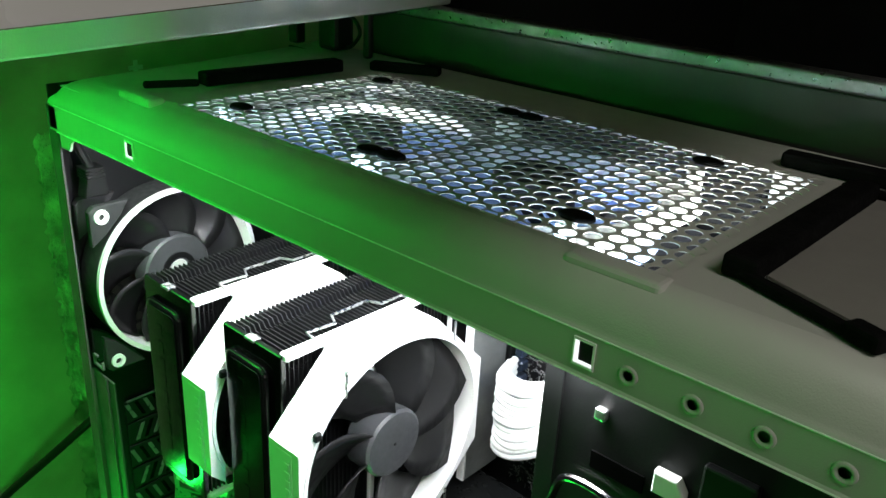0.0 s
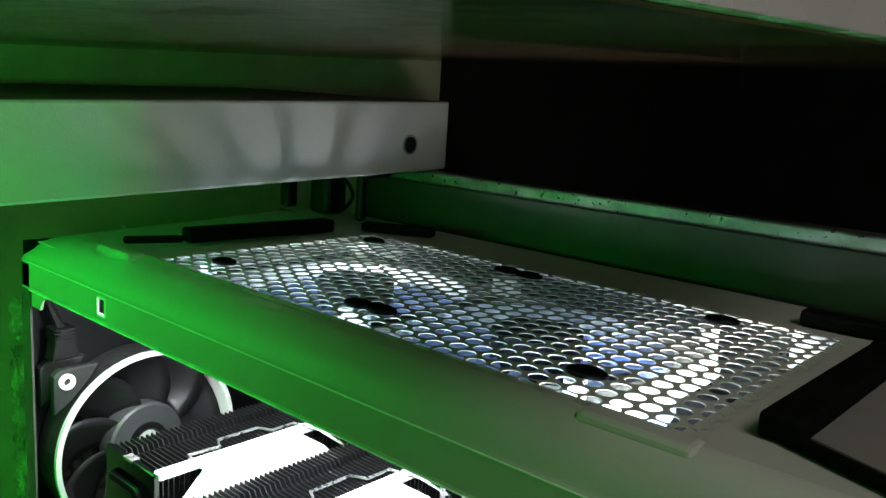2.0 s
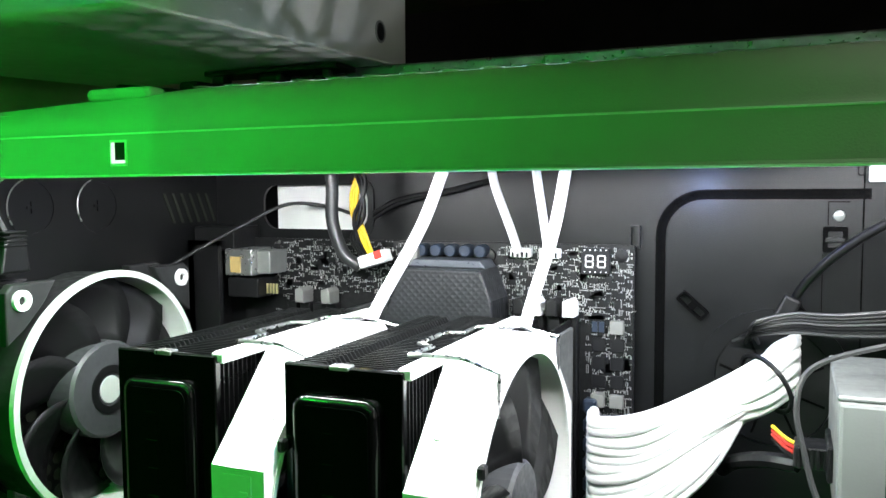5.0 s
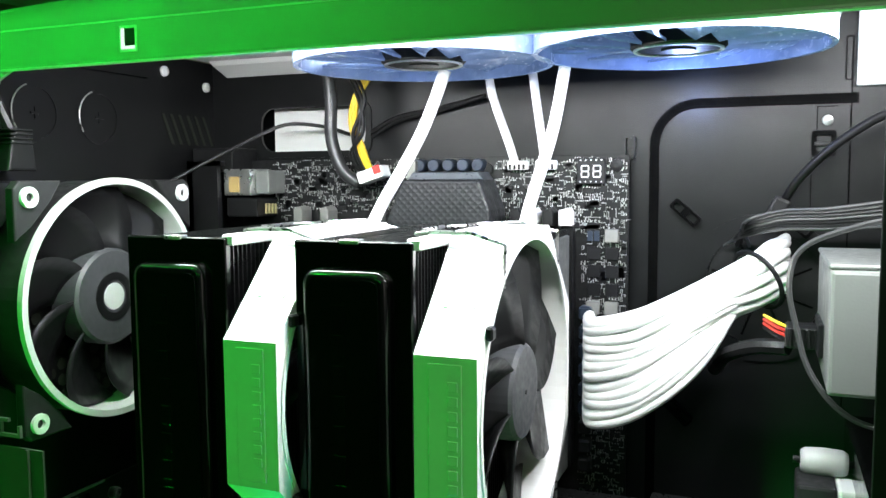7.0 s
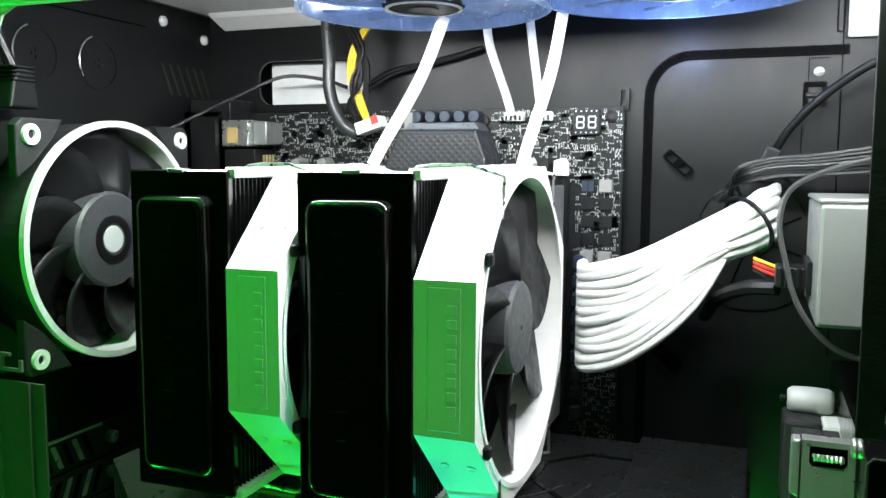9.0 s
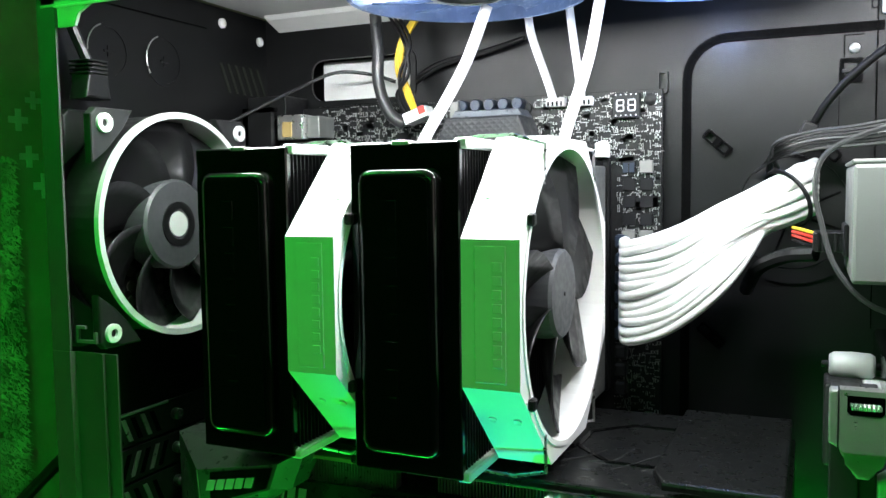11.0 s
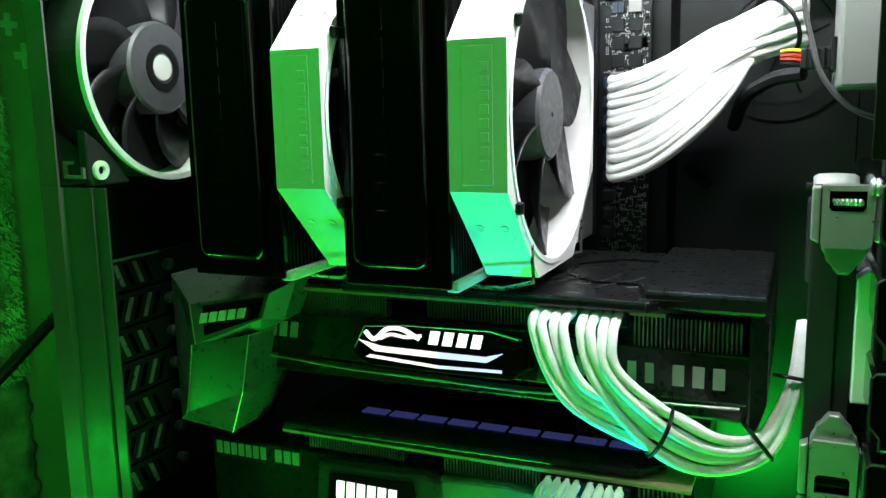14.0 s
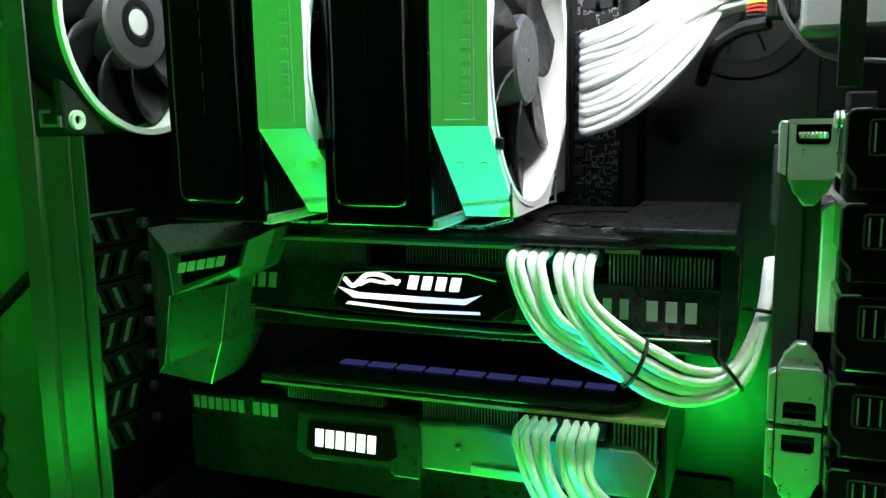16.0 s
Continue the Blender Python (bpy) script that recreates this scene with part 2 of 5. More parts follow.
def one(x0, x1, y0, y1, z0, z1, bevel=0.0, seg=2):
    return box(bmesh.new(), x0, x1, y0, y1, z0, z1, bevel, seg)


AX = {"x": lambda u, v, w: (w, u, v), "y": lambda u, v, w: (u, w, v), "z": lambda u, v, w: (u, v, w)}


def prism(poly, axis, a, b, bm=None, bevel=0.0, seg=2):
    """A flat outline pushed along an axis: for y the outline is (x, z), for x it is (y, z), for z it is (x, y)."""
    bm = bm or bmesh.new()
    f = AX[axis]
    lo = [bm.verts.new(f(u, v, a)) for u, v in poly]
    hi = [bm.verts.new(f(u, v, b)) for u, v in poly]
    n = len(poly)
    faces = [bm.faces.new(lo), bm.faces.new(hi[::-1])]
    for i in range(n):
        bm.faces.new((lo[i], lo[(i + 1) % n], hi[(i + 1) % n], hi[i]))
    if bevel:
        es = [e for fc in faces for e in fc.edges]
        bmesh.ops.bevel(bm, geom=list(set(es)), offset=bevel, segments=seg, profile=0.5, affect="EDGES")
    return bm


def ring(outer, inner, axis, a, b, bm=None):
    """A plate between two outlines of equal count."""
    bm = bm or bmesh.new()
    f = AX[axis]
    n = len(outer)
    rows = [[bm.verts.new(f(u, v, w)) for u, v in o] for o, w in ((outer, a), (inner, a), (inner, b), (outer, b))]
    for k in range(4):
        p, q = rows[k], rows[(k + 1) % 4]
        for i in range(n):
            bm.faces.new((p[i], p[(i + 1) % n], q[(i + 1) % n], q[i]))
    return bm


def circle(u, v, r, n=32, start=0.0, ru=None):
    return [(u + (ru or r) * math.cos(start + 2 * math.pi * i / n), v + r * math.sin(start + 2 * math.pi * i / n)) for i in range(n)]


def rounded(u0, u1, v0, v1, r, k=5):
    pts = []
    for cu, cv, a in ((u1 - r, v1 - r, 0), (u0 + r, v1 - r, 90), (u0 + r, v0 + r, 180), (u1 - r, v0 + r, 270)):
        for i in range(k):
            t = radians(a + 90 * i / (k - 1))
            pts.append((cu + r * math.cos(t), cv + r * math.sin(t)))
    return pts


def lathe(profile, n=32, bm=None, m=None):
    """Turns (radius, height) round the z axis, then moves by m."""
    bm = bm or bmesh.new()
    rows = []
    for r, h in profile:
        rows.append([bm.verts.new((m or Matrix()) @ Vector((r * math.cos(2 * math.pi * i / n), r * math.sin(2 * math.pi * i / n), h))) for i in range(n)])
    for p, q in zip(rows, rows[1:]):
        for i in range(n):
            bm.faces.new((p[i], p[(i + 1) % n], q[(i + 1) % n], q[i]))
    bm.faces.new(rows[0][::-1])
    bm.faces.new(rows[-1])
    return bm


def glide(pts, steps=8):
    """Points of a smooth line through pts."""
    p = [Vector(q) for q in pts]
    p = [2 * p[0] - p[1]] + p + [2 * p[-1] - p[-2]]
    out = []
    for i in range(1, len(p) - 2):
        for s in range(steps):
            t = s / steps
            a, b, c, d = p[i - 1], p[i], p[i + 1], p[i + 2]
            out.append(0.5 * (2 * b + (c - a) * t + (2 * a - 5 * b + 4 * c - d) * t * t + (3 * b - a - 3 * c + d) * t ** 3))
    return out + [p[-2]]


def sweep(pts, r, sides=8, steps=8, bm=None, flat=1.0, smooth=True):
    bm = bm or bmesh.new()
    line = glide(pts, steps) if smooth else [Vector(p) for p in pts]
    side = None
    rows = []
    for i, c in enumerate(line):
        d = (line[min(i + 1, len(line) - 1)] - line[max(i - 1, 0)]).normalized()
        if side is None:
            side = d.orthogonal().normalized()
        side = (side - d * side.dot(d)).normalized()
        up = d.cross(side)
        rows.append([bm.verts.new(c + r * (math.cos(2 * math.pi * k / sides) * side + flat * math.sin(2 * math.pi * k / sides) * up)) for k in range(sides)])
    for p, q in zip(rows, rows[1:]):
        for k in range(sides):
            bm.faces.new((p[k], p[(k + 1) % sides], q[(k + 1) % sides], q[k]))
    bm.faces.new(rows[0][::-1])
    bm.faces.new(rows[-1])
    return bm


def blade_mesh(name, material, r0, r1, span, sweep_back, pitch, thick=0.0012, nr=7, na=5):
    bm = bmesh.new()
    rows = []
    for side in (0, 1):
        grid = []
        for i in range(nr):
            f = i / (nr - 1)
            r = r0 + (r1 - r0) * f
            row = []
            for j in range(na):
                g = j / (na - 1) - 0.5
                a = span * g * (1 - 0.12 * f) + sweep_back * f * f
                z = pitch * (-g + 0.35 * (g * g - 0.25)) * (1 - 0.25 * f) + (thick if side else 0)
                row.append(bm.verts.new((r * math.cos(a), r * math.sin(a), z)))
            grid.append(row)
        rows.append(grid)
    lo, hi = rows
    for i in range(nr - 1):
        for j in range(na - 1):
            bm.faces.new((lo[i][j], lo[i][j + 1], lo[i + 1][j + 1], lo[i + 1][j]))
            bm.faces.new((hi[i][j], hi[i + 1][j], hi[i + 1][j + 1], hi[i][j + 1]))
    rim = [(0, j) for j in range(na)] + [(i, na - 1) for i in range(1, nr)] + [(nr - 1, j) for j in range(na - 2, -1, -1)] + [(i, 0) for i in range(nr - 2, 0, -1)]
    for a, b in zip(rim, rim[1:] + rim[:1]):
        bm.faces.new((lo[a[0]][a[1]], hi[a[0]][a[1]], hi[b[0]][b[1]], lo[b[0]][b[1]]))
    bmesh.ops.recalc_face_normals(bm, faces=bm.faces)
    me = bpy.data.meshes.new(name)
    bm.to_mesh(me)
    bm.free()
    me.materials.append(material)
    for p in me.polygons:
        p.use_smooth = True
    return me


def put_blades(fan, count, mesh, z):
    for k in range(count):
        ob = part("blade", mesh, None, fan, local=True)
        ob.matrix_basis = pose(0, 0, z, 0, 0, 360 * k / count + 11)


# ---- setting ----
def setting(name, bm, material, label, category):
    ob = part(name, bm, material, None)
    return tagged(ob, label, category, kind="structure")


setting("floor", one(-2.5, 3.0, -2.5, 2.5, -0.08, 0.0), FLOOR, "dark brown floor under the desk", "floor")
# the plaster wall carried on in black, so it reflects no green light
setting("wall_beyond", one(-0.30, -0.216, -2.5, -0.1405, 0.0, 2.4), DARK_ROOM, "closing wall, coloured near-black for the unlit room", "wall")
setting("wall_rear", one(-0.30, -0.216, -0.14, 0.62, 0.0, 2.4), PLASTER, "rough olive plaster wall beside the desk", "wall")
setting("wall_corner", one(-0.32, -0.24, 0.621, 1.6, 0.0, 2.4), DARK_ROOM, "closing wall, coloured near-black for the unlit room", "wall")
setting("wall_back", one(-2.5, 3.0, 1.6, 1.7, 0.0, 2.4), DARK_ROOM, "closing wall, coloured near-black for the unlit room", "wall")
setting("wall_front", one(-2.5, 3.0, -2.6, -2.5, 0.0, 2.4), DARK_ROOM, "closing wall, coloured near-black for the unlit room", "wall")
setting("wall_side", one(3.0, 3.1, -2.5, 1.6, 0.0, 2.4), DARK_ROOM, "closing wall, coloured near-black for the unlit room", "wall")
setting("ceiling", one(-2.5, 3.1, -2.6, 1.7, 2.4, 2.5), DARK_ROOM, "closing ceiling, coloured near-black for the unlit room", "ceiling")

# desk over the case
desk = thing("desk", (0.1, 0.2, 0.0), "pale grey laminate desk top over the case", "desk")
EDGE_LINE = [(0.449, -0.60), (0.447, -0.15), (0.445, 0.50)]
top = [(-0.215, -0.60)] + EDGE_LINE + [(-0.215, 0.50)]
under = [(-0.213, -0.598)] + [(x - 0.004, y) for x, y in EDGE_LINE] + [(-0.213, 0.498)]
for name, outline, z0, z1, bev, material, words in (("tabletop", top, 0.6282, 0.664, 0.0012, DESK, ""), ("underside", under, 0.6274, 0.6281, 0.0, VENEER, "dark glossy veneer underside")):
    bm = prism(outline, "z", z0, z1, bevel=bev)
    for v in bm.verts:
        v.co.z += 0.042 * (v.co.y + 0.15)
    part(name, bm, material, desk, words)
for x, y, z in ((0.38, -0.59, 0.608), (-0.20, -0.59, 0.608)):
    part("desk_leg", one(x, x + 0.05, y, y + 0.05, 0.0, z, 0.003), DARK_BOARD, desk)

# board that stands behind the case, with a bare metal top edge
board = thing("back_board", (0.3, 0.256, 0.0), "dark board with a scratched metal top edge", "board")
part("panel", one(0.040, 0.95, 0.252, 0.262, 0.0, 0.5590, 0.001), DARK_BOARD, board)
bm = one(0.040, 0.95, 0.250, 0.264, 0.5591, 0.5675, 0.0016, 3)
part("edge_strip", bm, SCRATCHED, board, "scratched silver edge strip")

# white game console on its stand
con = thing("game_console", (-0.02, 0.1, 0.5626), "white plastic game console with a round button", "game console")
bm = prism(rounded(-0.14, 0.108, -0.125, 0.2745, 0.004), "z", 0.5680, 0.6150, bevel=0.0015)
for v in bm.verts:
    v.co.z += 0.031 * (v.co.y - 0.2745)
part("shell", bm, CONSOLE, con)
m = Matrix.Translation((0.108, 0.2355, 0.5853)) @ pose(0, 0, 0, 0, 90, 0)
part("button_ring", lathe([(0.0068, -0.001), (0.0068, 0.0006), (0.0058, 0.0009), (0.0056, 0.0002)], 28, m=m), CHOKE, con, "grey ring round the button", smooth=True)
part("power_button", lathe([(0.0054, -0.001), (0.0054, 0.0004), (0.003, 0.0009)], 28, m=m), BLACK, con, "dark round power button")
stand = thing("console_stand", (0.04, 0.22, 0.53), "black stand under the white console", "stand")
part("plate", one(-0.008, 0.090, 0.212, 0.238, 0.5618, 0.5652, 0.001), BLACK, stand)
part("post", one(-0.004, 0.006, 0.214, 0.224, 0.5305, 0.5632, 0.002), BLACK, stand)
part("post", one(0.030, 0.050, 0.214, 0.234, 0.5305, 0.5632, 0.004), BLACK, stand)
part("post", one(0.077, 0.083, 0.216, 0.222, 0.5305, 0.5632, 0.002), BLACK, stand)
part("lead", sweep([(0.052, 0.224, 0.559), (0.062, 0.224, 0.553), (0.066, 0.224, 0.545), (0.058, 0.224, 0.536), (0.05, 0.226, 0.533)], 0.0014), BLACK_WIRE, stand)

# ---- computer case ----
case = thing("computer_case", (0.24, 0.13, 0.03), "open black steel computer tower with a perforated top", "computer case")
Z_TOP = 0.530
X_FRONT = 0.62

# top shell: rounded over along the open side, with an opening for the perforated field
MESH_X0, MESH_X1, MESH_Y0, MESH_Y1 = 0.122, 0.401, 0.0475, 0.191
prof = [(0.0275, 0.4946), (0.0262, 0.4948), (0.0256, 0.4953), (0.0262, 0.4962), (0.0262, 0.5104), (0.0260, 0.5109), (0.0260, 0.5116), (0.0266, 0.5124), (0.0271, 0.5140), (0.0277, 0.5168), (0.0287, 0.5194), (0.0302, 0.5222), (0.0322, 0.5248), (0.0346, 0.5270), (0.0373, 0.5287), (0.0402, 0.5296), (0.0432, Z_TOP)]
bm = bmesh.new()
xs = [0.0, 0.003, 0.008, 0.02, MESH_X0, MESH_X1, X_FRONT]
drop = [0.013, 0.0090, 0.0068, 0.0056, 0.0015, 0.0, 0.0]
prof += [(MESH_Y0, Z_TOP), (MESH_Y1, Z_TOP), (0.2405, Z_TOP)]
skin = []
for x, d in zip(xs, drop):
    skin.append([bm.verts.new((x, y + (0.0035 if x == 0 and y < 0.04 else 0), z - d * max(0, min(1, (z - 0.5130) / 0.012)) * (1.0 if y < 0.045 else (0.9 if y < MESH_Y1 - 0.001 else 0.3 if y < 0.2 else 0.0) * (x < MESH_X0)))) for y, z in prof])
for i in range(len(xs) - 1):
    for k in range(len(prof) - 1):
        if not (xs[i] == MESH_X0 and prof[k][0] == MESH_Y0):
            bm.faces.new((skin[i][k], skin[i][k + 1], skin[i + 1][k + 1], skin[i + 1][k]))
bmesh.ops.recalc_face_normals(bm, faces=bm.faces)
if bm.faces[0].normal.y > 0:
    bmesh.ops.reverse_faces(bm, faces=bm.faces)
bmesh.ops.solidify(bm, geom=bm.faces[:], thickness=0.001)
tp = part("top_panel", bm, PAINT, case)
for pl in tp.data.polygons:
    pl.use_smooth = 0.513 < pl.center.z < 0.5299 and pl.center.y < 0.042
# white beads draw the highlights along the rail's bent edges
part("crease", prism([(0.0264, 0.5106), (0.0259, 0.5108), (0.0258, 0.5111), (0.0259, 0.5114), (0.0265, 0.5118)], "x", 0.012, X_FRONT), EDGE, case, "rail crease with its highlight in white")
part("lower_edge", prism([(0.0275, 0.4943), (0.0257, 0.4944), (0.0254, 0.4947), (0.0255, 0.4951), (0.0264, 0.4955)], "x", 0.012, X_FRONT), EDGE, case, "lower rail edge with its highlight in white")

# the perforated field: hexagonal cells, each with its round hole
bm = bmesh.new()
PY = 0.0089
PX = PY * math.sqrt(3) / 2
RH = 0.0035
cols = int((MESH_X1 - MESH_X0) / PX)
for i in range(cols + 1):
    x = MESH_X0 + PX * (i + 0.3)
    for j in range(17):
        y = MESH_Y0 + PY * (j + (0.5 if i % 2 else 0.0)) + 0.001
        if y > MESH_Y1 or x > MESH_X1 + 0.002:
            continue
        hexa = []
        for k in range(6):
            a, b = radians(60 * k), radians(60 * k + 60)
            rr = PY / math.sqrt(3)
            p, q = Vector((math.cos(a), math.sin(a))) * rr, Vector((math.cos(b), math.sin(b))) * rr
            hexa += [p, (p + q) / 2]
        hole = [Vector((math.cos(radians(30 * k)), math.sin(radians(30 * k)))) * RH for k in range(12)]
        zt = Z_TOP + 0.0003
        vo = [bm.verts.new((x + c.x, y + c.y, zt)) for c in hexa]
        vi = [bm.verts.new((x + c.x, y + c.y, zt)) for c in hole]
        vb = [bm.verts.new((x + c.x, y + c.y, zt - 0.0004)) for c in hole]
        for k in range(12):
            n = (k + 1) % 12
            bm.faces.new((vo[k], vo[n], vi[n], vi[k]))
            bm.faces.new((vi[k], vi[n], vb[n], vb[k]))
bmesh.ops.remove_doubles(bm, verts=bm.verts, dist=0.0002)
me_ob = part("perforated_field", bm, PAINT, case, "steel sheet punched with round holes")

# pressed tabs beside the field
for x0, x1 in ((0.073, 0.107), (0.372, 0.410)):
    part("pressed_tab", one(x0, x1, 0.0360, 0.0470, 0.5255, 0.5308, 0.0025, 3), PAINT, case)
# lip of the rail, inner fold
part("rail_fold", one(0.03, X_FRONT, 0.0285, 0.0310, 0.4955, 0.4968), INNER, case)
# square holes and screws along the rail; white rings and glowing bars imitate light from inside
for x in (0.100, 0.3915):
    part("square_hole", ring([(x - 0.0042, 0.4985), (x + 0.0042, 0.4985), (x + 0.0042, 0.5088), (x - 0.0042, 0.5088)], [(x - 0.0034, 0.4995), (x + 0.0034, 0.4995), (x + 0.0034, 0.5078), (x - 0.0034, 0.5078)], "y", 0.0256, 0.0270), EDGE, case, "square hole edge, white for the light coming through")
    part("hole_light_edge", boxes((x - 0.0034, x - 0.0018, 0.0254, 0.0257, 0.4996, 0.5077), (x - 0.0018, x + 0.0034, 0.0254, 0.0257, 0.4996, 0.5008)), HOLE_GLOW, case, "glowing bars for the light that shows through the hole")
    part("square_hole_backing", one(x - 0.0035, x + 0.0035, 0.0258, 0.0266, 0.4996, 0.5077), BLACK, case)
for x in (0.408, 0.430, 0.452, 0.474, 0.490):
    m = Matrix.Translation((x, 0.0262, 0.5025)) @ pose(0, 0, 0, 90, 0, 0)
    part("rivet", lathe([(0.0036, 0.0), (0.0034, 0.0005), (0.0022, 0.0007), (0.0016, -0.0004)], 18, m=m), PAINT, case, "round rivet", smooth=True)

# walls of the case
part("rear_panel", one(-0.0012, 0.0, 0.0285, 0.24, 0.03, 0.5215), INNER, case)
part("far_side_panel", one(0.0, X_FRONT, 0.240, 0.2412, 0.03, 0.529), INNER, case)
part("bottom_panel", one(0.0, X_FRONT, 0.0285, 0.24, 0.03, 0.0315), INNER, case)
part("front_panel", one(X_FRONT - 0.0012, X_FRONT, 0.0285, 0.24, 0.03, 0.529), INNER, case)
bm = prism([(0.0, 0.0262), (0.0115, 0.0262), (0.0130, 0.0285), (0.0400, 0.0285), (0.0400, 0.0297), (0.0122, 0.0297), (0.0107, 0.0274), (0.0, 0.0274)], "z", 0.03, 0.327)
part("rear_post", bm, POST, case)
part("upper_post", one(0.0, 0.0120, 0.0262, 0.0275, 0.3272, 0.5100), POST, case)
part("rear_post_fold", one(0.0310, 0.0325, 0.0270, 0.0284, 0.03, 0.327), POST, case)
bm = prism([(0.0130, 0.485), (0.024, 0.485), (0.027, 0.491), (0.0365, 0.4955), (0.0130, 0.4955)], "y", 0.0270, 0.0285)
part("corner_gusset", bm, PAINT, case)

# expansion slot covers with slanted vents, and their thumbscrews, on the rear
for k in range(7):
    z = 0.283 - 0.0203 * k
    bm = one(0.0005, 0.0016, 0.052, 0.150, z - 0.0185, z, 0.0003, 1)
    cover = part("slot_cover", bm, BLACK, case)
    # pale bars stand in for lit metal, black ones for the dark holes
    for c in range(6):
        y = 0.0575 + 0.0072 * c
        lean = 0.0055 if k % 2 else -0.0055
        pts = [(y, z - 0.0160), (y + 0.0030, z - 0.0160), (y + 0.0030 + lean, z - 0.0030), (y + lean, z - 0.0030)]
        part("vent_slot", prism(pts, "x", 0.0015, 0.0022), GROOVE if c % 2 else FIN_GREY, cover)
    if k == 0:
        part("cover_edge", one(0.0010, 0.0024, 0.0535, 0.1030, z - 0.0012, z + 0.0004, 0.0003, 1), ZINC, cover, "folded bright edge")
    m = Matrix.Translation((0.0016, 0.108, z - 0.009)) @ pose(0, 0, 0, 0, 90, 0)
    prof3 = [(0.0031, 0.0), (0.0034, 0.0006), (0.0034, 0.0040), (0.0026, 0.0050), (0.0012, 0.0050), (0.0007, 0.0044)]
    part("thumbscrew", lathe(prof3, 18, m=m), SHROUD_GREY, case, "ribbed dark thumbscrew")
# slanted vents above the board, knockouts and screws on the rear
for k in range(6):
    y = 0.170 + 0.0075 * k
    part("vent_slot", prism([(y, 0.4690), (y + 0.0022, 0.4690), (y - 0.0063, 0.4870), (y - 0.0085, 0.4870)], "x", 0.0002, 0.0007), VENT, case)
for y in (0.070, 0.112):
    part("knockout", ring(circle(y, 0.481, 0.0145), circle(y, 0.481, 0.0128), "x", 0.0002, 0.0006), INNER, case)
    arc = [(0.0008, y + 0.0143 * math.cos(radians(a)), 0.481 + 0.0143 * math.sin(radians(a))) for a in range(110, 215, 8)]
    part("bright_arc", sweep(arc, 0.0004, 5, 2), STEEL, case, "thin bright arc on one side of the knockout")
part("seam", one(0.0002, 0.0008, 0.045, 0.150, 0.5060, 0.5066), GROOVE, case)
for y in (0.070, 0.112):
    b2 = boxes((0.0002, 0.0009, y - 0.003, y + 0.003, 0.4804, 0.4816))
    box(b2, 0.0002, 0.00091, y - 0.0006, y + 0.0006, 0.478, 0.484)
    part("cross_slot", b2, INNER, case)
for y, z in ((0.165, 0.512), (0.204, 0.506)):
    m = Matrix.Translation((0.0, y, z)) @ pose(0, 0, 0, 0, 90, 0)
    part("screw", lathe([(0.0032, 0.0), (0.0030, 0.0016), (0.0012, 0.002)], 16, m=m), WHITE, case, smooth=True)

# motherboard tray with its openings and pressings
TRAY = 0.212
bm = bmesh.new()
hx0, hx1, hz0, hz1 = 0.036, 0.112, 0.4635, 0.4925
gxs, gzs = (0.0, hx0, hx1, 0.46), (0.0315, hz0, hz1, 0.529)
grid = [[bm.verts.new((x, TRAY, z)) for z in gzs] for x in gxs]
for i in range(3):
    for j in range(3):
        if (i, j) != (1, 1):
            bm.faces.new((grid[i][j], grid[i + 1][j], grid[i + 1][j + 1], grid[i][j + 1]))
for v in bmesh.ops.extrude_face_region(bm, geom=bm.faces[:])["geom"]:
    if isinstance(v, bmesh.types.BMVert):
        v.co.y += 0.0012
tray = part("motherboard_tray", bm, INNER, case, "matt black steel tray")
part("cable_opening", ring(rounded(hx0 - 0.003, hx1 + 0.003, hz0 - 0.003, hz1 + 0.003, 0.009), rounded(hx0 + 0.001, hx1 - 0.001, hz0 + 0.001, hz1 - 0.001, 0.009), "y", TRAY - 0.0012, TRAY + 0.001), INNER, tray, "rounded rim of a cable opening")
part("opening_backing", one(hx0, hx1, TRAY + 0.016, TRAY + 0.017, hz0, hz1), WHITE_SOFT, tray, "white cable bundle behind the opening")
# groove round the large pressed panel
gx, gz = 0.279, 0.4875
outer = [(gx, 0.20)] + [(gx + 0.024 - 0.024 * math.cos(radians(a)), gz - 0.024 + 0.024 * math.sin(radians(a))) for a in range(0, 91, 10)] + [(0.378, gz), (0.378, 0.4825)]
inner = [(gx + 0.024 - 0.019 * math.cos(radians(a)), gz - 0.024 + 0.019 * math.sin(radians(a))) for a in range(90, -1, -10)] + [(gx + 0.005, 0.20)]
bm = bmesh.new()
N = len(outer) - 1
pa = outer[:-1]
pb = inner[::-1] + [(0.378, 0.4825)]
va = [[bm.verts.new((x, y, z)) for x, z in pts] for y, pts in ((TRAY - 0.0008, pa), (TRAY - 0.0008, pb), (TRAY + 0.0004, pa), (TRAY + 0.0004, pb))]
for i in range(len(pa) - 1):
    bm.faces.new((va[0][i], va[0][i + 1], va[1][i + 1], va[1][i]))
part("pressed_groove", bm, GROOVE, tray)


def slot_clip(x, z, ang, parent=tray):
    m = Matrix.Translation((x, TRAY - 0.001, z)) @ pose(0, 0, 0, 0, ang, 0)
    bm = bmesh.new()
    ring(rounded(-0.0085, 0.0085, -0.003, 0.003, 0.0012, 3), rounded(-0.007, 0.007, -0.0018, 0.0018, 0.0008, 3), "y", -0.0035, 0.0005, bm)
    box(bm, -0.0018, 0.0018, -0.0030, 0.0, -0.002, 0.002)
    bm.transform(m)
    part("tie_slot", bm, GROOVE, parent)


slot_clip(0.298, 0.4285, 42)
slot_clip(0.352, 0.4235, 42)
slot_clip(0.296, 0.322, 42)
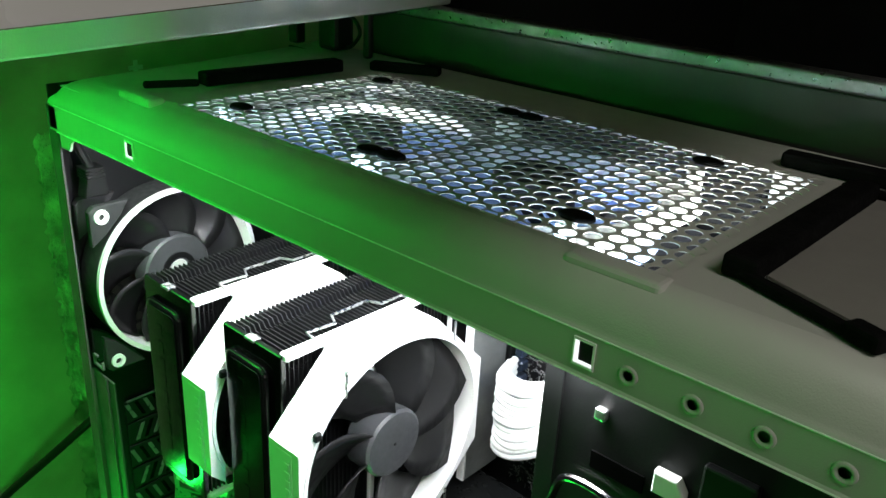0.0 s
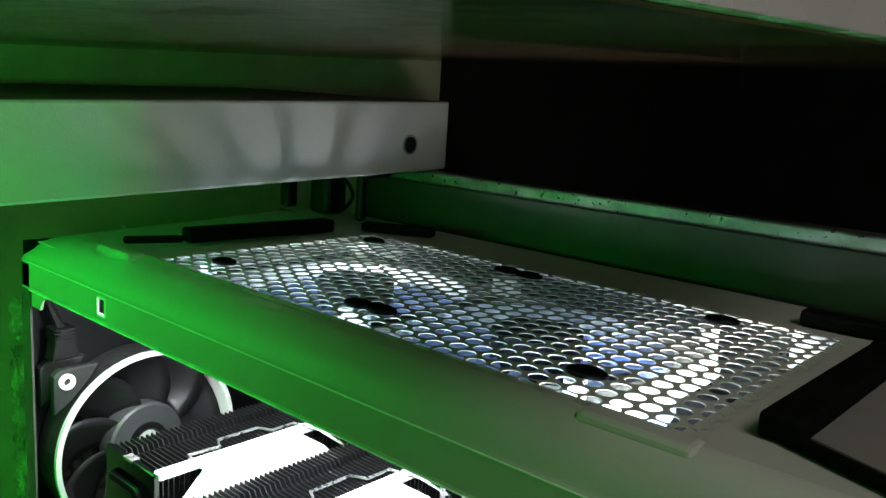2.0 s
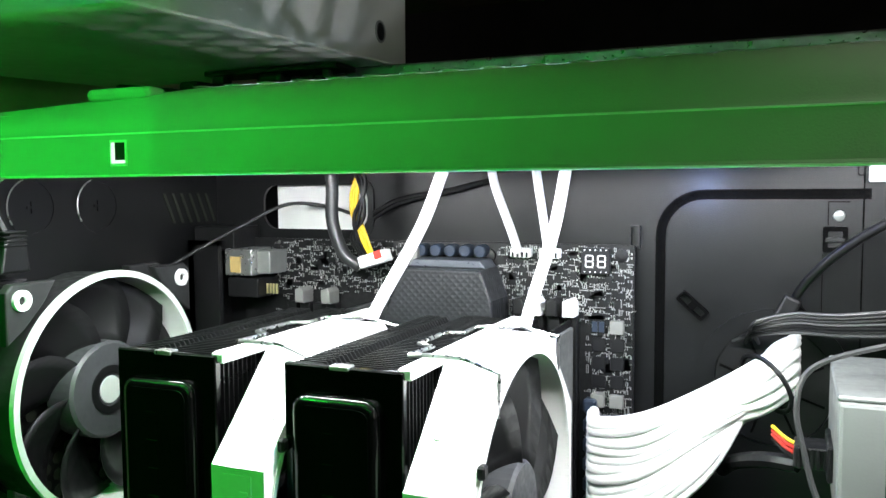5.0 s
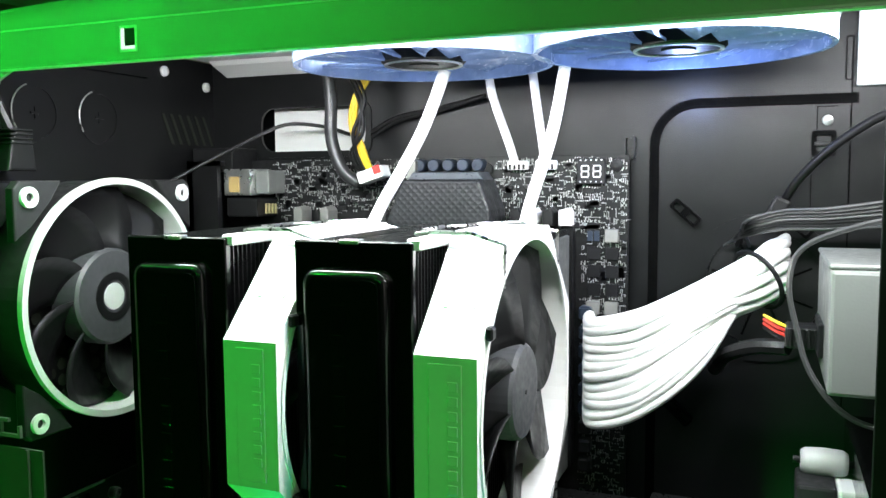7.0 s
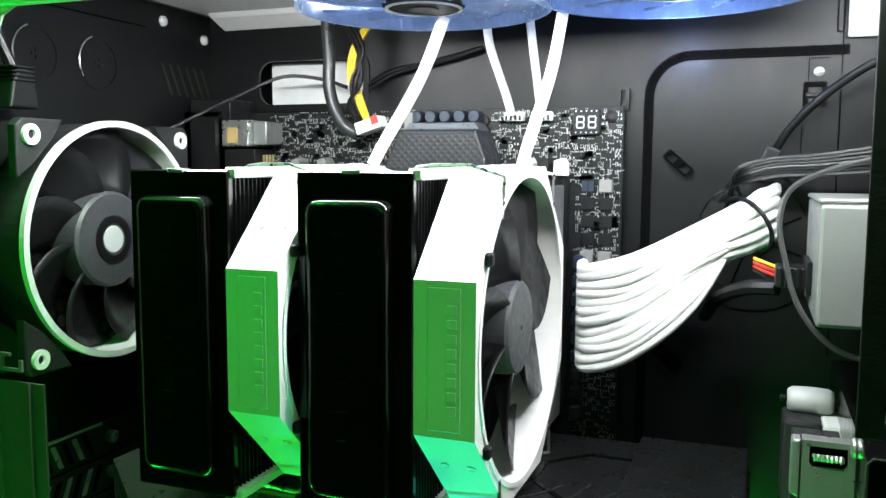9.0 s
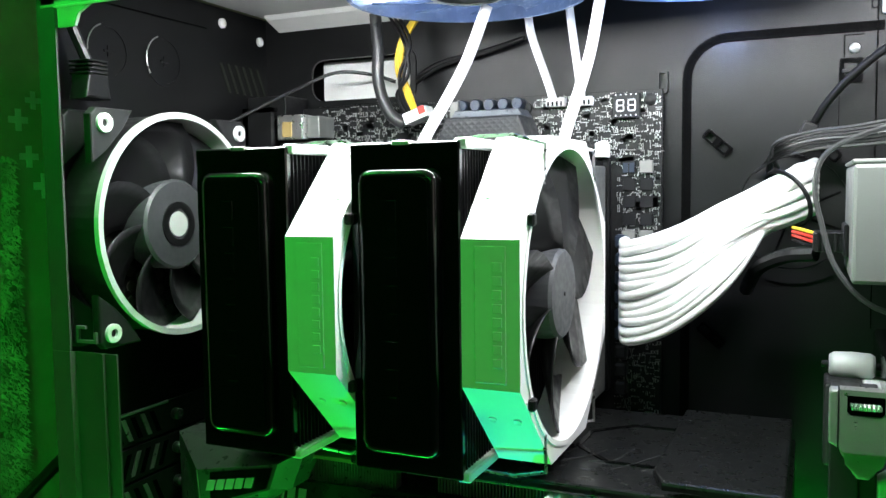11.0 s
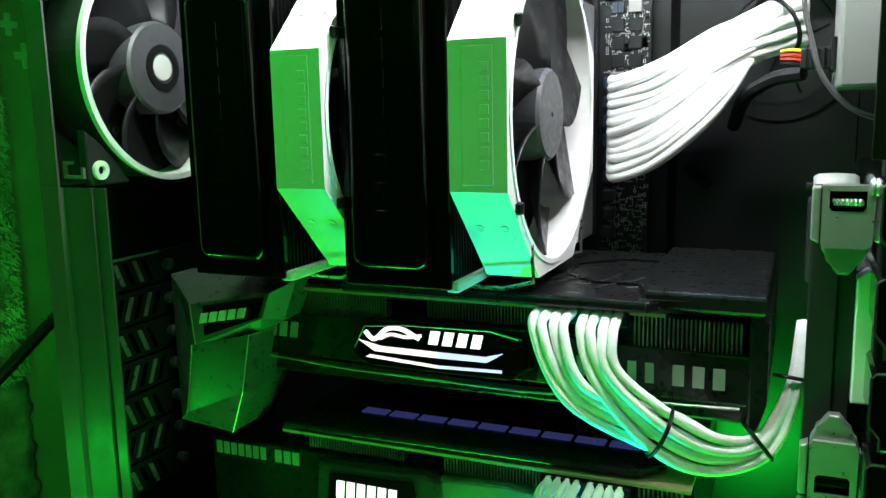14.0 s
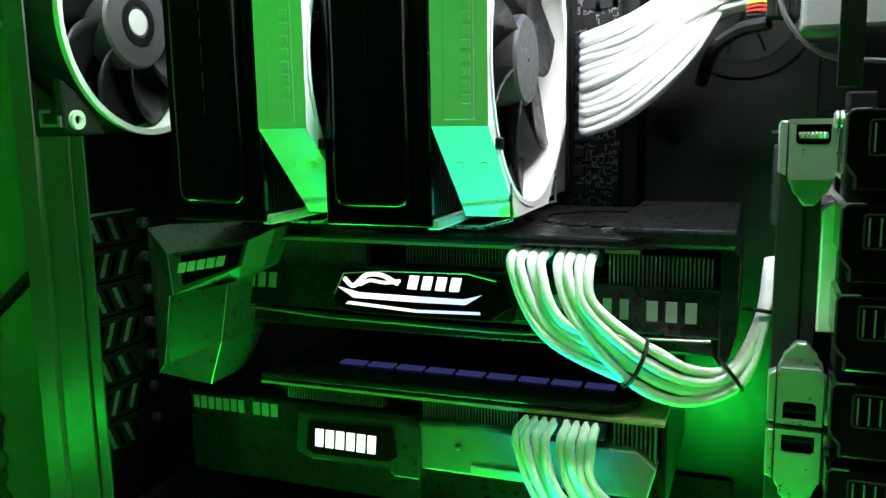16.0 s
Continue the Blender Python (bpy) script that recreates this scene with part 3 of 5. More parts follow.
bm = ring(rounded(0.2655, 0.2715, 0.457, 0.469, 0.0008, 3), rounded(0.2668, 0.2702, 0.458, 0.468, 0.0006, 3), "y", TRAY - 0.004, TRAY)
part("hook", bm, INNER, tray)
part("square_cutout", ring(rounded(0.3575, 0.3685, 0.4570, 0.4695, 0.001, 3), rounded(0.3598, 0.3662, 0.4593, 0.4672, 0.0008, 3), "y", TRAY - 0.0016, TRAY), GROOVE, tray)
part("cutout_bar", one(0.3588, 0.3672, TRAY - 0.002, TRAY, 0.4620, 0.4640, 0.0004), BLACK, tray)
m = Matrix.Translation((0.3645, TRAY, 0.4745)) @ pose(0, 0, 0, 90, 0, 0)
part("screw", lathe([(0.0026, 0.0), (0.0024, 0.0012), (0.0022, 0.0012), (0.0012, 0.0020)], 16, m=m), ZINC, tray, smooth=True)
part("seam", boxes((0.3595, 0.3600, TRAY - 0.0005, TRAY + 0.0002, 0.470, 0.4815), (0.3600, 0.3690, TRAY - 0.0005, TRAY + 0.0002, 0.4810, 0.4815), (0.3575, 0.3580, TRAY - 0.0005, TRAY + 0.0002, 0.400, 0.456)), GROOVE, tray)
part("seam", one(0.3745, 0.3752, TRAY - 0.0006, TRAY + 0.0002, 0.33, 0.512), GROOVE, tray)
# round cable grommet: grey ring and split rubber
part("grommet_ring", ring(rounded(0.301, 0.372, 0.352, 0.428, 0.034, 9), rounded(0.309, 0.364, 0.360, 0.420, 0.027, 9), "y", TRAY - 0.0022, TRAY), INNER, tray, "dark grommet ring")
bm = prism(rounded(0.3095, 0.3635, 0.3605, 0.4195, 0.0265, 9), "y", TRAY - 0.0012, TRAY - 0.0002)
part("grommet_rubber", bm, BLACK, tray, "black split rubber")
for a in (20, 65, 110, 155):
    m = Matrix.Translation((0.336, TRAY - 0.0014, 0.390)) @ pose(0, 0, 0, 0, a, 0)
    b2 = one(-0.026, 0.026, -0.0003, 0.0002, -0.0006, 0.0006)
    b2.transform(m)
    part("rubber_slit", b2, GROOVE, tray)

# inside of the case roof: white colour stands in for the strip's flood of light
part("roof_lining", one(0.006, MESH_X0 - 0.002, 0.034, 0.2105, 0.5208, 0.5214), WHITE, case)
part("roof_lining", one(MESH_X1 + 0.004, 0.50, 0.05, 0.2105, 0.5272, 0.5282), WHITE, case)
part("rear_roof_rail", prism([(0.2110, 0.5125), (0.2102, 0.5122), (0.1960, 0.5180), (0.1925, 0.5205), (0.2110, 0.5205)], "x", 0.012, 0.130, bevel=0.0006), WHITE, case, "inner roof rail, white for the light on it")
part("front_roof_flange", one(0.3765, 0.46, TRAY - 0.0035, TRAY - 0.0008, 0.4905, 0.5265, 0.0006, 1), GREY_BOX, case, "inner roof flange, pale for the light on it")
part("flange_slot", ring(rounded(0.3718, 0.3752, 0.4935, 0.5150, 0.001, 3), rounded(0.3723, 0.3747, 0.4941, 0.5144, 0.0008, 3), "y", TRAY - 0.0012, TRAY + 0.0002), GROOVE, tray)

# rubber strips and pads on the roof
def strip(pts, w, h, label="", r=0.0015):
    bm = bmesh.new()
    for (xa, ya), (xb, yb) in zip(pts, pts[1:]):
        d = Vector((xb - xa, yb - ya, 0))
        b2 = one(-0.5 * w, d.length + 0.5 * w, -w / 2, w / 2, 0, h, r, 2)
        b2.transform(Matrix.Translation((xa, ya, Z_TOP + 0.0003)) @ Matrix.Rotation(math.atan2(d.y, d.x), 4, "Z"))
        tmp = bpy.data.meshes.new("tmp")
        b2.to_mesh(tmp)
        b2.free()
        bm.from_mesh(tmp)
        bpy.data.meshes.remove(tmp)
    return part("rubber_strip", bm, RUBBER, case, label or "black rubber strip")


strip([(0.090, 0.085), (0.099, 0.170)], 0.011, 0.008)
strip([(0.078, 0.052), (0.088, 0.076)], 0.005, 0.004)
strip([(0.112, 0.198), (0.146, 0.216)], 0.009, 0.006)
strip([(0.386, 0.205), (0.426, 0.207)], 0.010, 0.007)
strip([(0.424, 0.176), (0.423, 0.066)], 0.012, 0.008)
strip([(0.424, 0.062), (0.464, 0.0465)], 0.0045, 0.004)
strip([(0.416, 0.186), (0.520, 0.186)], 0.0045, 0.004)
strip([(0.4640, 0.0468), (0.4685, 0.0450)], 0.007, 0.006)
part("roof_plate", prism([(0.429, 0.070), (0.4690, 0.0535), (0.56, 0.0535), (0.56, 0.1825), (0.4300, 0.1825)], "z", Z_TOP + 0.0002, Z_TOP + 0.0012), PALE_PLATE, case, "pale grey plate on the roof")
for x, y in ((0.357, 0.068), (0.2585, 0.0675), (0.246, 0.0665), (0.254, 0.177), (0.2395, 0.177), (0.146, 0.067), (0.141, 0.1745), (0.357, 0.177)):
    b2 = bmesh.new()
    lathe([(0.0066, 0.0), (0.0066, 0.0012), (0.0050, 0.0020), (0.002, 0.0022)], 20, b2, Matrix.Translation((x, y, Z_TOP + 0.0003)) @ Matrix.Diagonal((1.15, 0.8, 1, 1)))
    part("rubber_pad", b2, RUBBER, case, "black rubber screw pad", smooth=True)

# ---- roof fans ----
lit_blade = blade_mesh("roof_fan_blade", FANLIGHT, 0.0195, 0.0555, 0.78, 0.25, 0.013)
for cx in (0.189, 0.3025):
    fan = thing("roof_fan", pose(cx, 0.117, 0.4955), "white roof fan with lit pale blue blades", "case fan", "fans under the case roof")
    sq = []
    for u, v in circle(0, 0, 1.0, 64):
        k = 0.0598 / max(abs(u), abs(v))
        k = min(k, 0.0765)
        sq.append((u * k, v * k))
    part("frame", ring(sq, circle(0, 0, 0.0572, 64), "z", 0.0125, 0.0245), WHITE, fan, local=True)
    part("lower_frame", ring(circle(0, 0, 0.0595, 64), circle(0, 0, 0.0572, 64), "z", 0.0030, 0.0125), FANLIGHT, fan, "pale blue glowing ring", local=True)
    for sx in (-1, 1):
        for sy in (-1, 1):
            part("corner", lathe([(0.0062, 0.0122), (0.0062, 0.0165), (0.0040, 0.0166), (0.0040, 0.0332)], 16, m=Matrix.Translation((sx * 0.0525, sy * 0.0525, 0.0))), WHITE, fan, local=True)
    part("hub", lathe([(0.0185, 0.004), (0.0195, 0.005), (0.0195, 0.0285), (0.0185, 0.0290)], 32), BLACK, fan, "black hub", local=True, smooth=False)
    part("hub_ring", ring(circle(0, 0, 0.0182), circle(0, 0, 0.0168), "z", 0.0033, 0.0042), WHITE, fan, "pale hub ring", local=True)
    part("hub_cap", lathe([(0.007, 0.0032), (0.007, 0.0040)], 24), HUB, fan, "dark grey hub cap", local=True)
    put_blades(fan, 11, lit_blade, 0.011)

# ---- rear fan ----
RFC = (0.0925, 0.3875)
fan = thing("rear_fan", pose(0.0015, RFC[0], RFC[1], 0, 90, 0), "grey rear case fan with pale rim and black blades", "case fan")
# barrel dark outside, pale inside and on the rim: lit side put into colour
part("barrel", ring(circle(0, 0, 0.0598, 64), circle(0, 0, 0.0588, 64), "z", 0.0, 0.0243), FRAME_GREY, fan, local=True)
part("barrel_inside", ring(circle(0, 0, 0.0587, 64), circle(0, 0, 0.0579, 64), "z", 0.006, 0.0262), RIM, fan, "inner side of the barrel, pale for the light on it", local=True)
part("rim", ring(circle(0, 0, 0.0612, 64), circle(0, 0, 0.0580, 64), "z", 0.0245, 0.0275), RIM, fan, "pale rim", local=True)
for sx in (-1, 1):
    for sy in (-1, 1):
        cx, cy = sx * 0.0525, sy * 0.0525
        outl = [(cx + sx * 0.0075, cy - sy * 0.020), (cx + sx * 0.0075, cy + sy * 0.004), (cx + sx * 0.004, cy + sy * 0.0075), (cx - sx * 0.020, cy + sy * 0.0075), (cx - sx * 0.0135, cy - sy * 0.0020), (cx - sx * 0.002, cy - sy * 0.0135)]
        br = part("corner_bracket", prism(outl, "z", 0.019, 0.0245, bevel=0.001), FRAME_GREY, fan, local=True)
        part("corner_bracket", prism(outl, "z", 0.0, 0.006, bevel=0.001), FRAME_GREY, fan, local=True)
        mm = Matrix.Translation((cx, cy, 0.0243))
        b2 = bmesh.new()
        ring(circle(cx, cy, 0.0048, 20), circle(cx, cy, 0.0022, 20), "z", 0.0243, 0.0262, b2)
        part("grommet", b2, WHITE_SOFT, fan, "white rubber screw grommet", local=True)
bm = bmesh.new()
for gi in range(-6, 7):
    for gj in range(-6, 7):
        gu, gv = 0.0085 * gi + (0.00425 if gj % 2 else 0.0), 0.0074 * gj
        if 0.026 < math.hypot(gu, gv) < 0.055:
            prism(circle(gu, gv, 0.0032, 8), "z", 0.0002, 0.0006, bm)
tagged(part("grille_hole", bm, VENT, fan, "punched holes of the rear grille", local=True), kind="stuff")
rb = blade_mesh("rear_fan_blade", BLADE, 0.0235, 0.0570, 0.80, 0.35, 0.014)
put_blades(fan, 9, rb, 0.013)
part("hub", lathe([(0.0250, 0.006), (0.0250, 0.021), (0.0235, 0.0225), (0.020, 0.0225)], 40), HUB, fan, "grey hub", local=True)
part("hub_ring", ring(circle(0, 0, 0.0125), circle(0, 0, 0.0085), "z", 0.0224, 0.0232), BLACK, fan, "dark ring", local=True)
part("hub_sticker", lathe([(0.0072, 0.0222), (0.0068, 0.0230)], 28), GREY_BOX, fan, "pale round sticker", local=True)
part("fan_clip", boxes((0.014, 0.027, 0.0285, 0.0300, 0.3315, 0.3330), (0.014, 0.0155, 0.0285, 0.0300, 0.3330, 0.3400), (0.0255, 0.027, 0.0285, 0.0300, 0.3330, 0.3370), (0.0155, 0.020, 0.0285, 0.0300, 0.3385, 0.3400)), ZINC, case, "small bare metal clip")
part("fan_lead", sweep([(0.010, 0.032, 0.506), (0.012, 0.036, 0.488), (0.016, 0.042, 0.469)], 0.0027), BLACK_WIRE, case, "black plug lead")
part("plug", prism([(0.034, 0.4520), (0.050, 0.4520), (0.0485, 0.4650), (0.0455, 0.4700), (0.0395, 0.4700), (0.0365, 0.4650)], "x", 0.010, 0.022, bevel=0.0012), BLACK, case, "ribbed black plug")
for k in range(4):
    part("plug_rib", one(0.0092, 0.0228, 0.0355, 0.0480, 0.4640 + 0.0020 * k, 0.4650 + 0.0020 * k, 0.0003, 1), BLACK, case)

# ---- tower cooler ----
cool = thing("tower_cooler", (0.17, 0.1, 0.287), "black twin-tower processor cooler with white fans", "processor cooler")
TW, TZ0, TZ1 = 0.0495, 0.2875, 0.4245
fin_me = None
for tx in (0.0890, 0.1700):
    x1 = tx + TW
    # finned stack: each fin a thin plate with a stepped edge
    if fin_me is None:
        bm = prism([(0.0, 0.001), (0.0, TZ1 - TZ0 - 0.001), (0.012, TZ1 - TZ0 - 0.001), (0.014, TZ1 - TZ0 - 0.004), (0.020, TZ1 - TZ0 - 0.004), (0.022, TZ1 - TZ0), (TW, TZ1 - TZ0), (TW, 0.0), (0.022, 0.0), (0.020, 0.004), (0.014, 0.004), (0.012, 0.001)], "y", 0.0, 0.0007)
        f0 = part("fin", bm, FIN, cool)
        fin_me = f0.data
        f0.matrix_basis = Matrix.Translation((tx, 0.0375, TZ0))
        start = 1
    else:
        start = 0
    for k in range(start, 42):
        f = part("fin", fin_me, None, cool)
        f.matrix_basis = Matrix.Translation((tx, 0.0375 + 0.0030 * k, TZ0))
    # cap facing the open side, with its raised frame
    cap = part("cap", one(tx, x1, 0.0325, 0.0362, TZ0, TZ1, 0.0006, 1), BLACK_GLOSS, cool, "glossy black end cap")
    part("cap_frame", prism(rounded(tx + 0.0050, x1 - 0.0085, TZ0 + 0.008, TZ1 - 0.0105, 0.006), "y", 0.0285, 0.0330, bevel=0.0030, seg=5), BLACK_GLOSS, cap, smooth=True)
    part("cap_panel", prism(rounded(tx + 0.0085, x1 - 0.0120, TZ0 + 0.0115, TZ1 - 0.0140, 0.004), "y", 0.0281, 0.0286), BLACK_GLOSS, cap)
    for k in range(8):
        z = TZ0 + 0.025 + 0.0115 * k
        part("embossed_mark", one(tx + 0.0185, tx + 0.0235, 0.0279, 0.0282, z, z + 0.008, 0.0001, 1), BLACK_GLOSS, cap)
    part("cap_notch", one(tx + 0.020, tx + 0.028, 0.0318, 0.0370, TZ1 - 0.0012, TZ1 + 0.0006, 0.0003, 1), STEEL, cap)
    # white strips that the fan rests on
    for z in (TZ1 - 0.001, TZ0 + 0.001):
        part("vibration_strip", one(x1 - 0.003, x1 + 0.003, 0.034, 0.162, z - 0.0022, z + 0.0022, 0.0008, 1), WHITE_SOFT, cool, "white rubber strip")
    # heat pipes through the fins
    for k in range(4):
        part("heat_pipe", lathe([(0.003, 0.037), (0.003, 0.18)], 12, m=pose(tx + 0.012 + 0.008 * k, 0.0, TZ0 + 0.035 + 0.02 * k, -90, 0, 0)), STEEL, cool)
part("base_block", one(0.105, 0.205, 0.178, 0.199, 0.318, 0.396, 0.002), STEEL, cool)


def octagon(h, k, n=8):
    """An eight-sided outline with half-width h and half-side k, each side cut into n."""
    c = [(h, -k), (h, k), (k, h), (-k, h), (-h, k), (-h, -k), (-k, -h), (k, -h)]
    return [(p[0] + (q[0] - p[0]) * i / n, p[1] + (q[1] - p[1]) * i / n) for p, q in zip(c, c[1:] + c[:1]) for i in range(n)]


FCY, FCZ = 0.0885, 0.3580
cb = blade_mesh("cooler_fan_blade", BLADE, 0.020, 0.0635, 0.86, 0.40, 0.015)
for fx in (0.1455, 0.2250):
    fan = thing("cooler_fan", Matrix.Translation((fx, FCY, FCZ)) @ Matrix(((0, 0, 1, 0), (1, 0, 0, 0), (0, 1, 0, 0), (0, 0, 0, 1))), "white eight-sided cooler fan with black blades", "cooler fan", "fans on the tower cooler")
    T = 0.0235
    oc = octagon(0.0685, 0.0285)
    inn = [(0.0650 * u / math.hypot(u, v), 0.0650 * v / math.hypot(u, v)) for u, v in oc]
    bm = ring(oc, inn, "z", 0.0, T)
    part("frame", bm, WHITE, fan, local=True)
    # flange ring on the face, with the fluted inlet
    part("inlet_ring", ring(circle(0, 0, 0.0662, 64), circle(0, 0, 0.0640, 64), "z", T - 0.0005, T + 0.0006), WHITE, fan, local=True)
    put_blades(fan, 7, cb, 0.012)
    part("hub", lathe([(0.0205, 0.003), (0.0205, 0.0195), (0.019, 0.021), (0.016, 0.0212)], 40), HUB, fan, "dark grey hub", local=True)
    part("hub_dimple", lathe([(0.0011, 0.0210), (0.0009, 0.0216)], 12), BLACK, fan, local=True)
    # raised name panel on the side flank, with worn embossed marks
    part("side_plate", one(-0.0688, -0.0683, -0.026, 0.026, 0.0055, T - 0.0055, 0.0002, 1), WHITE, fan, local=True)
    for k in range(8):
        v = -0.020 + 0.0052 * k
        part("embossed_mark", one(-0.0691, -0.0687, v, v + 0.0036, T * 0.5 + 0.001, T * 0.5 + 0.0048, 0.0002, 1), WHITE, fan, local=True)
    for sv in (-1, 1):
        b2 = one(-0.060, -0.0555, sv * 0.0355 - 0.0025, sv * 0.0355 + 0.0025, T - 0.0002, T + 0.0028, 0.0008, 1)
        part("clip_stud", b2, BLACK, fan, "dark clip stud", local=True)
    for v0, w0 in ((0.0445, 0.0065), (0.0445, 0.0170), (-0.0445, 0.0065), (-0.0445, 0.0170)):
        u0 = -(0.0970 - abs(v0)) - 0.0003
        mm = Matrix.Translation((u0, v0, w0)) @ Matrix.Rotation(math.atan2(v0, u0), 4, "Z") @ pose(0, 0, 0, 0, 90, 0)
        part("screw_dimple", lathe([(0.0017, -0.0003), (0.0017, 0.0004), (0.0009, 0.0001)], 12, m=mm), WHITE, fan, local=True)
    part("strut", one(-0.064, 0.064, -0.002, 0.002, 0.0005, 0.0035, 0.0006, 1), WHITE, fan, local=True)
    part("strut", one(-0.002, 0.002, -0.064, 0.064, 0.0007, 0.0037, 0.0006, 1), WHITE, fan, local=True)
    # wire clip over the fins, above and below
    for z, s in ((0.4268, 1), (0.2855, -1)):
        clipw = thing("wire_clip", (fx, 0.05, z), "bent silver wire fan clip", "clip", "wire clips of the cooler fans")
        x = fx
        path = [(x + 0.0235, 0.050, z - s * 0.020), (x + 0.024, 0.0505, z - s * 0.004), (x + 0.010, 0.052, z), (x - 0.006, 0.054, z), (x - 0.014, 0.056, z - s * 0.001), (x - 0.012, 0.074, z - s * 0.0008), (x - 0.020, 0.078, z - s * 0.0008), (x - 0.020, 0.104, z - s * 0.0008), (x - 0.012, 0.108, z - s * 0.0008), (x - 0.012, 0.124, z - s * 0.0008), (x + 0.006, 0.128, z), (x + 0.024, 0.131, z - s * 0.004), (x + 0.0235, 0.131, z - s * 0.02)]
        part("wire", sweep(path, 0.0009, 6, smooth=False), WIRE, clipw)

# ---- motherboard ----
mb = thing("motherboard", (0.147, 0.204, 0.154), "black motherboard crowded with small parts", "motherboard")
BY = 0.2045
part("board", one(0.026, 0.2695, BY, BY + 0.0016, 0.154, 0.459, 0.0002, 1), PCB, mb)
rng = random.Random(5)
# fine parts too small to pick apart
bm_s, bm_c, bm_k = bmesh.new(), bmesh.new(), bmesh.new()


def quick(bm, x0, x1, y0, y1, z0, z1):
    v = [bm.verts.new(c) for c in ((x0, y0, z0), (x1, y0, z0), (x1, y0, z1), (x0, y0, z1), (x0, y1, z0), (x1, y1, z0), (x1, y1, z1), (x0, y1, z1))]
    for f in ((0, 1, 2, 3), (0, 4, 5, 1), (1, 5, 6, 2), (2, 6, 7, 3), (3, 7, 4, 0)):
        bm.faces.new([v[i] for i in f])


def scatter(x0, x1, z0, z1, n):
    for _ in range(n):
        x, z = rng.uniform(x0, x1), rng.uniform(z0, z1)
        x, z = round(x / 0.0011) * 0.0011, round(z / 0.0011) * 0.0011
        k = rng.random()
        if k < 0.55:
            a, b = (0.0011, 0.0006) if rng.random() < 0.5 else (0.0006, 0.0011)
            quick(bm_s, x - a, x + a, BY - 0.0008, BY, z - b, z + b)
            quick(bm_c, x - a * 0.5, x + a * 0.5, BY - 0.0009, BY - 0.0001, z - b * 0.9, z + b * 0.9)
        elif k < 0.72:
            a, b = rng.uniform(0.001, 0.0024), rng.uniform(0.001, 0.002)
            quick(bm_c, x - a, x + a, BY - 0.0011, BY, z - b, z + b)
            for s in range(3):
                quick(bm_s, x - a + s * a * 0.8, x - a + s * a * 0.8 + 0.0005, BY - 0.0004, BY, z - b - 0.0007, z + b + 0.0007)
        else:
            a, b = rng.uniform(0.0006, 0.003), 0.00025
            if rng.random() < 0.5:
                a, b = b, a * 0.7
            quick(bm_k, x - a, x + a, BY - 0.0002, BY, z - b, z + b)


scatter(0.048, 0.150, 0.428, 0.457, 680)
scatter(0.196, 0.268, 0.418, 0.457, 540)
scatter(0.245, 0.268, 0.27, 0.42, 560)
scatter(0.05, 0.09, 0.30, 0.43, 120)
tagged(part("component_dust", bm_s, SOLDER, mb, "tiny soldered parts"), kind="stuff")
tagged(part("chip_dust", bm_c, CHIP, mb, "tiny black chips"), kind="stuff")
tagged(part("printed_lettering", bm_k, SILK, mb, "pale printed lines"), kind="stuff")
# network socket and rear socket block
part("network_socket", one(0.029, 0.0485, 0.181, BY, 0.4375, 0.4535, 0.0008), STEEL, mb, "bright metal network socket")
part("socket_label", one(0.0335, 0.0405, 0.1802, 0.1812, 0.4395, 0.4490), TAN, mb, "tan label")
part("socket_shell", one(0.0485, 0.0580, 0.186, BY, 0.4385, 0.4525, 0.0008), ZINC, mb)
part("socket_block", one(0.030, 0.052, 0.182, BY, 0.4245, 0.4360, 0.0008), BLACK, mb)
part("io_bracket", boxes((0.006, 0.028, 0.176, 0.180, 0.40, 0.4585), (0.006, 0.010, 0.176, 0.211, 0.40, 0.4585), (0.006, 0.028, 0.176, 0.211, 0.4555, 0.4585)), BLACK, mb, "black socket bracket")
part("io_box", one(0.004, 0.034, 0.184, 0.211, 0.452, 0.4665, 0.001), BLACK, mb)
for k in range(5):
    part("pin", one(0.0505 + 0.0022 * k, 0.0516 + 0.0022 * k, 0.1895, 0.1905, 0.4265, 0.4325), GOLD, mb)
# diamond-pattern heatsink above the processor
hs = [(0.139, 0.420), (0.150, 0.446), (0.195, 0.446), (0.201, 0.430), (0.203, 0.400), (0.137, 0.400)]
part("heatsink", prism(hs, "y", 0.176, BY, bevel=0.0012), HEATSINK, mb, "black heatsink with a diamond pattern")
# top bevel coloured paler than the heatsink, for the light it catches
part("heatsink_ridge", prism([(0.150, 0.4462), (0.195, 0.4462), (0.192, 0.4505), (0.153, 0.4505)], "y", 0.184, BY - 0.002, bevel=0.0008), HEAT_TOP, mb, "heatsink bevel, blue-grey for the light on it")
part("heatsink_wing", prism([(0.108, 0.420), (0.139, 0.428), (0.139, 0.400), (0.108, 0.400)], "y", 0.180, BY, bevel=0.001), SHROUD_GREY, mb)
for k in range(5):
    m = Matrix.Translation((0.152 + 0.0088 * k, BY, 0.4545)) @ pose(0, 0, 0, 90, 0, 0)
    part("capacitor", lathe([(0.0036, 0), (0.0036, 0.0075), (0.003, 0.0085)], 18, m=m), NAVY, mb, "small dark blue capacitor")
for x, z in ((0.1905, 0.452), (0.263, 0.4535)):
    m = Matrix.Translation((x, BY, z)) @ pose(0, 0, 0, 90, 0, 0)
    part("screw", lathe([(0.0036, 0), (0.0034, 0.0018), (0.0014, 0.0024)], 14, m=m), BLACK, mb)
